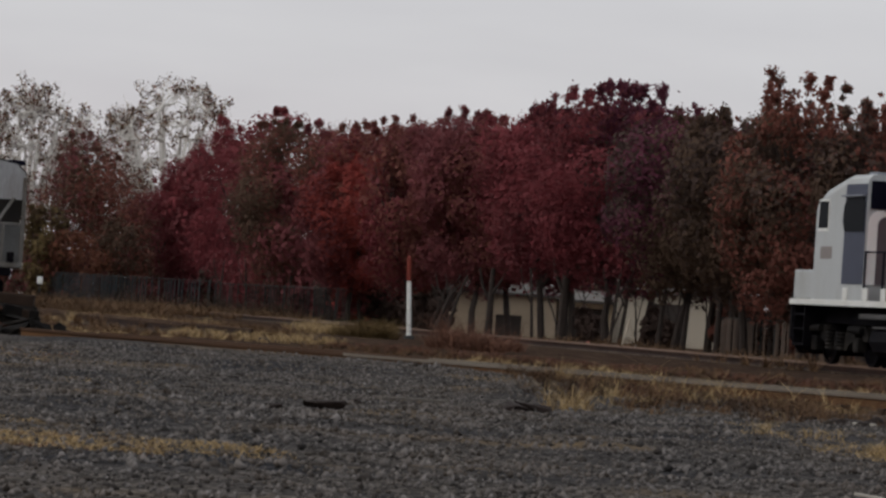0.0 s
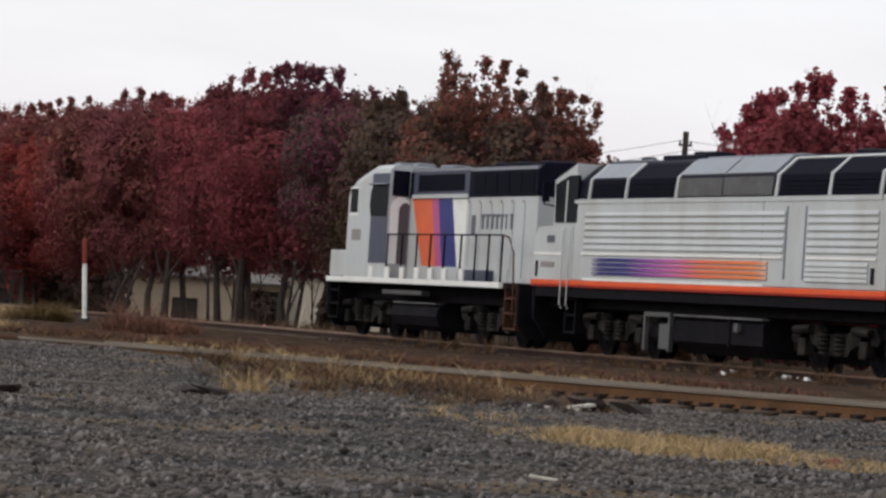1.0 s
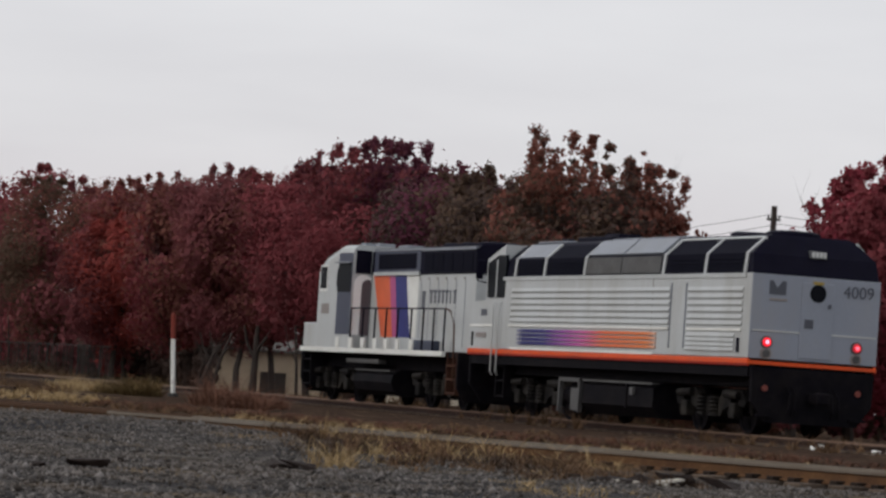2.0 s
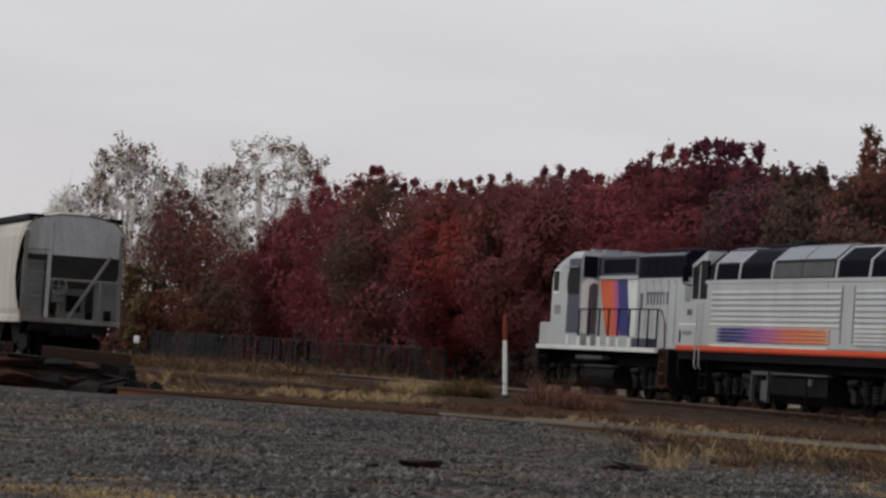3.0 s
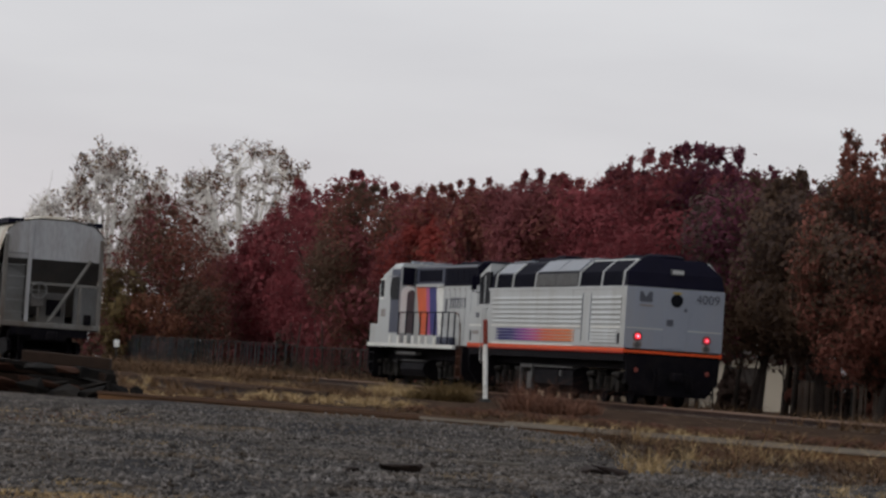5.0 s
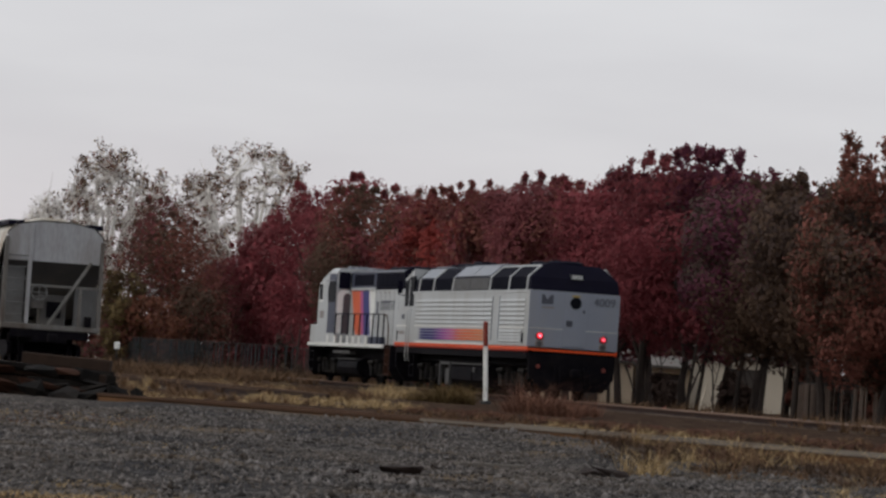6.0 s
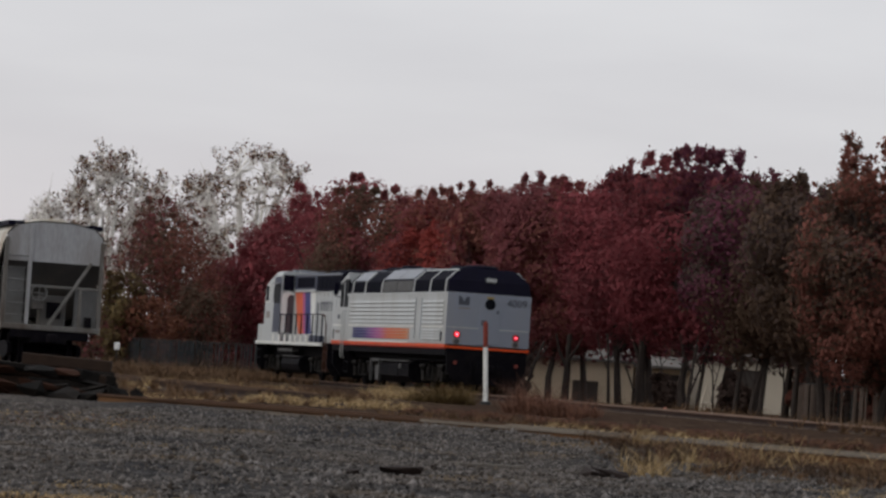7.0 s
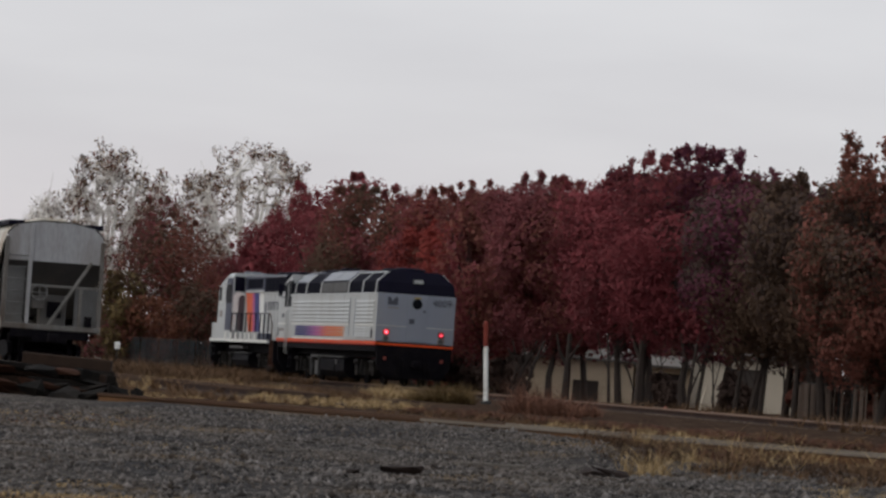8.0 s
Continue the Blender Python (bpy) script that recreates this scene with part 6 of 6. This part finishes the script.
# ---------------------------------------------------------------- grass, weeds, gravel
def blades(name, patches, material, label, seed):
    """Dry grass: bent two-segment blades in elliptic patches, denser in the middle."""
    rng = np.random.default_rng(seed)
    vs, fs, n0 = [], [], 0
    for cx, cy, rx, ry, n, h_, w in patches:
        a, r = rng.uniform(0, 2 * np.pi, n), rng.uniform(0, 1, n) ** 0.6
        tuft = rng.integers(0, max(2, n // 14), n)
        ox, oy = rng.uniform(-1, 1, n), rng.uniform(-1, 1, n)
        ta = rng.uniform(0, 2 * np.pi, max(2, n // 14))
        tr_ = rng.uniform(0, 1, max(2, n // 14)) ** 0.5
        x = cx + rx * tr_[tuft] * np.cos(ta[tuft]) + 0.07 * ox
        y = cy + ry * tr_[tuft] * np.sin(ta[tuft]) + 0.07 * oy
        z = np.array([height(p, q) for p, q in zip(x, y)]) - 0.01
        hh = h_ * rng.uniform(0.35, 1.0, n) * (0.5 + 0.9 * rng.uniform(0, 1, max(2, n // 14)))[tuft]
        th = rng.uniform(0, 2 * np.pi, n)
        lean = hh * rng.uniform(0.5, 2.3, n)
        dx, dy = np.cos(th), np.sin(th)
        px_, py_ = -dy * w / 2, dx * w / 2
        p0 = np.stack([x - px_, y - py_, z], 1)
        p1 = np.stack([x + px_, y + py_, z], 1)
        p2 = np.stack([x + dx * lean * 0.35 + px_ * 0.7, y + dy * lean * 0.35 + py_ * 0.7, z + hh * 0.6], 1)
        p3 = np.stack([x + dx * lean * 0.35 - px_ * 0.7, y + dy * lean * 0.35 - py_ * 0.7, z + hh * 0.6], 1)
        p4 = np.stack([x + dx * lean, y + dy * lean, z + hh], 1)
        p5 = p4 + np.stack([px_ * 0.2, py_ * 0.2, 0 * x], 1)
        vs.append(np.stack([p0, p1, p2, p3, p3, p2, p5, p4], 1).reshape(-1, 3))
        k = np.arange(n)[:, None] * 8 + n0
        fs.append(np.concatenate([k + np.array([0, 1, 2, 3]), k + np.array([4, 5, 6, 7])]))
        n0 += 8 * n
    ob = mesh_np(name, np.concatenate(vs), np.concatenate(fs), material)
    return tagged(ob, label, "grass", kind="stuff")


def clumps(seed, n, blades_, h_):
    """Scattered grass clumps at the foot of the siding's near rail."""
    rng = np.random.default_rng(seed)
    out = []
    for _ in range(n):
        x = rng.uniform(1.9, 5.4)
        d = rng.uniform(38.5, 48.2)
        out.append((x, d - 1.02 * x, rng.uniform(0.1, 0.42), rng.uniform(0.3, 1.0), int(blades_ * rng.uniform(0.4, 1.6)), h_ * rng.uniform(0.5, 1.3), 0.009))
    return out


def verge(seed, n, blades_, h_, x0, x1, d0, d1):
    """Tangled clumps in a strip along the siding."""
    rng = np.random.default_rng(seed)
    out = []
    for _ in range(n):
        x = rng.uniform(x0, x1)
        out.append((x, rng.uniform(d0, d1) - 1.02 * x, rng.uniform(0.1, 0.3), rng.uniform(0.2, 0.7), int(blades_ * rng.uniform(0.4, 1.6)), h_ * rng.uniform(0.5, 1.3), 0.010))
    return out


STRAW = mat("dry_straw_grass", (0.34, 0.24, 0.125), 0.9, 0, 0.2, 1.5, 20, translucent=0.2, island=0.4, spec=0.1)
BROWN_WEED = mat("brown_dead_weeds", (0.128, 0.076, 0.043), 0.9, 0, 0.25, 1.5, 20, translucent=0.2, island=0.45, spec=0.1)
RED_WEED = mat("reddish_brown_weeds", (0.125, 0.060, 0.04), 0.9, 0, 0.25, 1.5, 20, translucent=0.2, island=0.45, spec=0.1)
DARK_WEED = mat("dark_rotting_weeds", (0.055, 0.034, 0.022), 0.9, 0, 0.3, 1.5, 20, island=0.5, spec=0.1)
GREEN_WEED = mat("yellow_brown_weeds", (0.12, 0.08, 0.036), 0.9, 0, 0.25, 1.5, 20, translucent=0.2, island=0.45, spec=0.1)
blades("grass", [
    (4.55, 26.6, 0.8, 1.9, 5600, 0.10, 0.008), (4.6, 26.8, 1.15, 3.0, 2400, 0.06, 0.008), (5.3, 24.6, 0.5, 1.2, 1400, 0.07, 0.008), (3.9, 28.0, 0.7, 1.8, 900, 0.05, 0.008), (3.6, 30.5, 0.6, 1.5, 350, 0.08, 0.008),
    (2.05, 35.5, 0.22, 0.7, 170, 0.25, 0.009), (2.7, 38.5, 0.4, 1.5, 150, 0.18, 0.009), (3.5, 39.5, 0.3, 1.2, 80, 0.34, 0.009), *verge(23, 14, 26, 0.26, 2.2, 5.4, 44.5, 47.6), *verge(25, 12, 9, 0.42, 3.0, 5.0, 45.8, 47.9), *clumps(11, 10, 36, 0.10), *verge(24, 70, 110, 0.06, -4.6, 1.0, 51.5, 54.5),
    (-1.9, 19.7, 0.95, 0.8, 8000, 0.032, 0.008), (-0.75, 20.3, 0.45, 0.5, 2200, 0.03, 0.008), (-4.1, 42.5, 1.0, 3.5, 1500, 0.03, 0.010), (-2.4, 22.5, 0.7, 0.6, 500, 0.03, 0.006), (-2.5, 33, 0.8, 1.5, 500, 0.03, 0.006),
    (-2.6, 60, 2.6, 5, 2600, 0.07, 0.018), (-5.6, 66, 2.6, 7, 1900, 0.10, 0.02), (-0.3, 58, 1.4, 5, 1700, 0.07, 0.018), (-2.2, 80, 2.0, 7, 1700, 0.18, 0.022),
    (-9, 85, 3, 10, 1500, 0.18, 0.022), (-6.5, 105, 3.0, 14, 1500, 0.22, 0.024), (-1.2, 112, 0.9, 6, 900, 0.40, 0.022), (3.5, 62, 1.8, 8, 1200, 0.12, 0.016), (7.5, 52, 2, 6, 1500, 0.12, 0.014)],
    STRAW, "tufts of dry straw-yellow grass along the tracks", 5)
blades("weeds", [
    *verge(21, 34, 60, 0.14, 2.4, 5.4, 45.6, 47.9), *clumps(12, 8, 40, 0.21), *clumps(13, 30, 80, 0.13), *clumps(14, 11, 70, 0.24), (1.0, 68, 2.0, 7, 900, 0.14, 0.016), (-4.5, 95, 3.5, 12, 3000, 0.26, 0.024), (-5, 78, 3.0, 8, 1800, 0.14, 0.02), (-10, 130, 4, 14, 2200, 0.4, 0.03),
    (-14, 175, 5, 18, 3000, 0.5, 0.04), (-6, 165, 4.5, 12, 2600, 0.5, 0.04), (6.5, 70, 2.0, 7, 800, 0.14, 0.016), (9.8, 66, 1.6, 6, 700, 0.14, 0.016), (12, 100, 3, 10, 1300, 0.4, 0.024),
    (8, 120, 3, 8, 1200, 0.4, 0.026), (14.5, 82, 2, 8, 900, 0.3, 0.02), (17, 72, 2, 8, 900, 0.3, 0.02)], BROWN_WEED, "brown dead weeds between and beyond the tracks", 6)
blades("weeds", [(2.45, 88, 0.9, 3.5, 800, 0.5, 0.020), (2.9, 86, 0.5, 2.0, 500, 0.35, 0.020), (3.6, 92, 0.5, 2.0, 500, 0.3, 0.02), (3.0, 41.0, 0.7, 1.5, 300, 0.16, 0.012), (2.3, 87, 0.4, 3.0, 260, 0.85, 0.016), (3.0, 90, 1.0, 3.0, 260, 0.7, 0.016)], RED_WEED, "reddish brown weeds beside the running track", 7)
blades("weeds", [*verge(22, 46, 80, 0.12, 2.2, 5.4, 45.4, 48.0), *clumps(15, 38, 110, 0.11), *clumps(16, 13, 80, 0.2), (-15, 192, 2.4, 5, 350, 0.9, 0.022), (-9.5, 187, 3.6, 7, 1200, 1.0, 0.022), (-5, 172, 2.4, 6, 900, 1.0, 0.022)] + [(0.2 + 1.02 * i, 73 - 1.75 * i, 1.1, 4.5, 500, 0.10, 0.016) for i in range(11)], DARK_WEED,
       "dark rotting weeds along the siding rail", 17)
blades("weeds", [(-4.2, 42, 1.1, 3.8, 1800, 0.03, 0.012), (-1.9, 19.7, 1.0, 0.9, 3500, 0.025, 0.008)] + [(0.6 + 1.02 * i, 75 - 1.75 * i, 1.2, 5.0, 650, 0.13, 0.016) for i in range(11)], RED_WEED, "low reddish weeds between two tracks", 18)
blades("weeds", [(0.55, 104, 0.55, 1.5, 1500, 0.5, 0.022), (-0.35, 106, 0.4, 1.5, 500, 0.35, 0.022)], GREEN_WEED, "yellow-brown weeds at the foot of a marker post", 8)


def gravel(n=58000):
    """Loose stones over the lot, each an uneven eight-sided lump."""
    rng = np.random.default_rng(9)
    y = np.sqrt(rng.uniform(11.5 ** 2, 49 ** 2, n))
    x = rng.uniform(-0.165, 0.235, n) * y
    keep = (y + 1.02 * x) < 49.5
    x, y = x[keep], y[keep]
    n = len(x)
    z = np.array([height(p, q) for p, q in zip(x, y)])
    base = np.array([(1, 0, 0), (0, 1, 0), (-1, 0, 0), (0, -1, 0), (0, 0, 1), (0, 0, -1)], dtype=float)
    s = rng.uniform(0.007, 0.021, n) * (1 + 0.9 * (rng.uniform(0, 1, n) > 0.95))
    v = base[None] * rng.uniform(0.6, 1.25, (n, 6, 1)) + rng.normal(size=(n, 6, 3)) * 0.16
    a = rng.uniform(0, 2 * np.pi, n)
    c_, s_ = np.cos(a)[:, None], np.sin(a)[:, None]
    v = np.stack([v[:, :, 0] * c_ - v[:, :, 1] * s_, v[:, :, 0] * s_ + v[:, :, 1] * c_, v[:, :, 2] * 0.95], 2)
    v = v * s[:, None, None] + np.stack([x, y, z + s * 0.35], 1)[:, None, :]
    tri = np.array([(0, 1, 4), (1, 2, 4), (2, 3, 4), (3, 0, 4), (1, 0, 5), (2, 1, 5), (3, 2, 5), (0, 3, 5)])
    f = (np.arange(n)[:, None, None] * 6 + tri[None]).reshape(-1, 3)
    stone = mat("crushed_grey_stone", (0.101, 0.092, 0.088), 0.95, 0, 0.45, 1.1, 30, island=0.75, dirt=(0.11, 0.08, 0.055), dirt_amount=0.3, spec=0.05)
    tagged(mesh_np("gravel", v.reshape(-1, 3), f, stone), "loose crushed grey stone covering the lot", "gravel", kind="stuff")


gravel()


# ---------------------------------------------------------------- what moves
def motions():
    speed, r = 10.825, 0.51
    rows = [(t, Matrix.Translation(U * (speed * (t - 8))) @ TRAIN0) for t in range(9)]
    walk(FH, rows)
    walk(GP, rows)
    for w in FH_WHEELS + GP_WHEELS:
        x = w.location.x
        turn = math.degrees(speed / r) / 30
        walk(w, [(i / 30, pose(x, 0, r, 0, (turn * i) % 360, 0)) for i in range(241)])


motions()
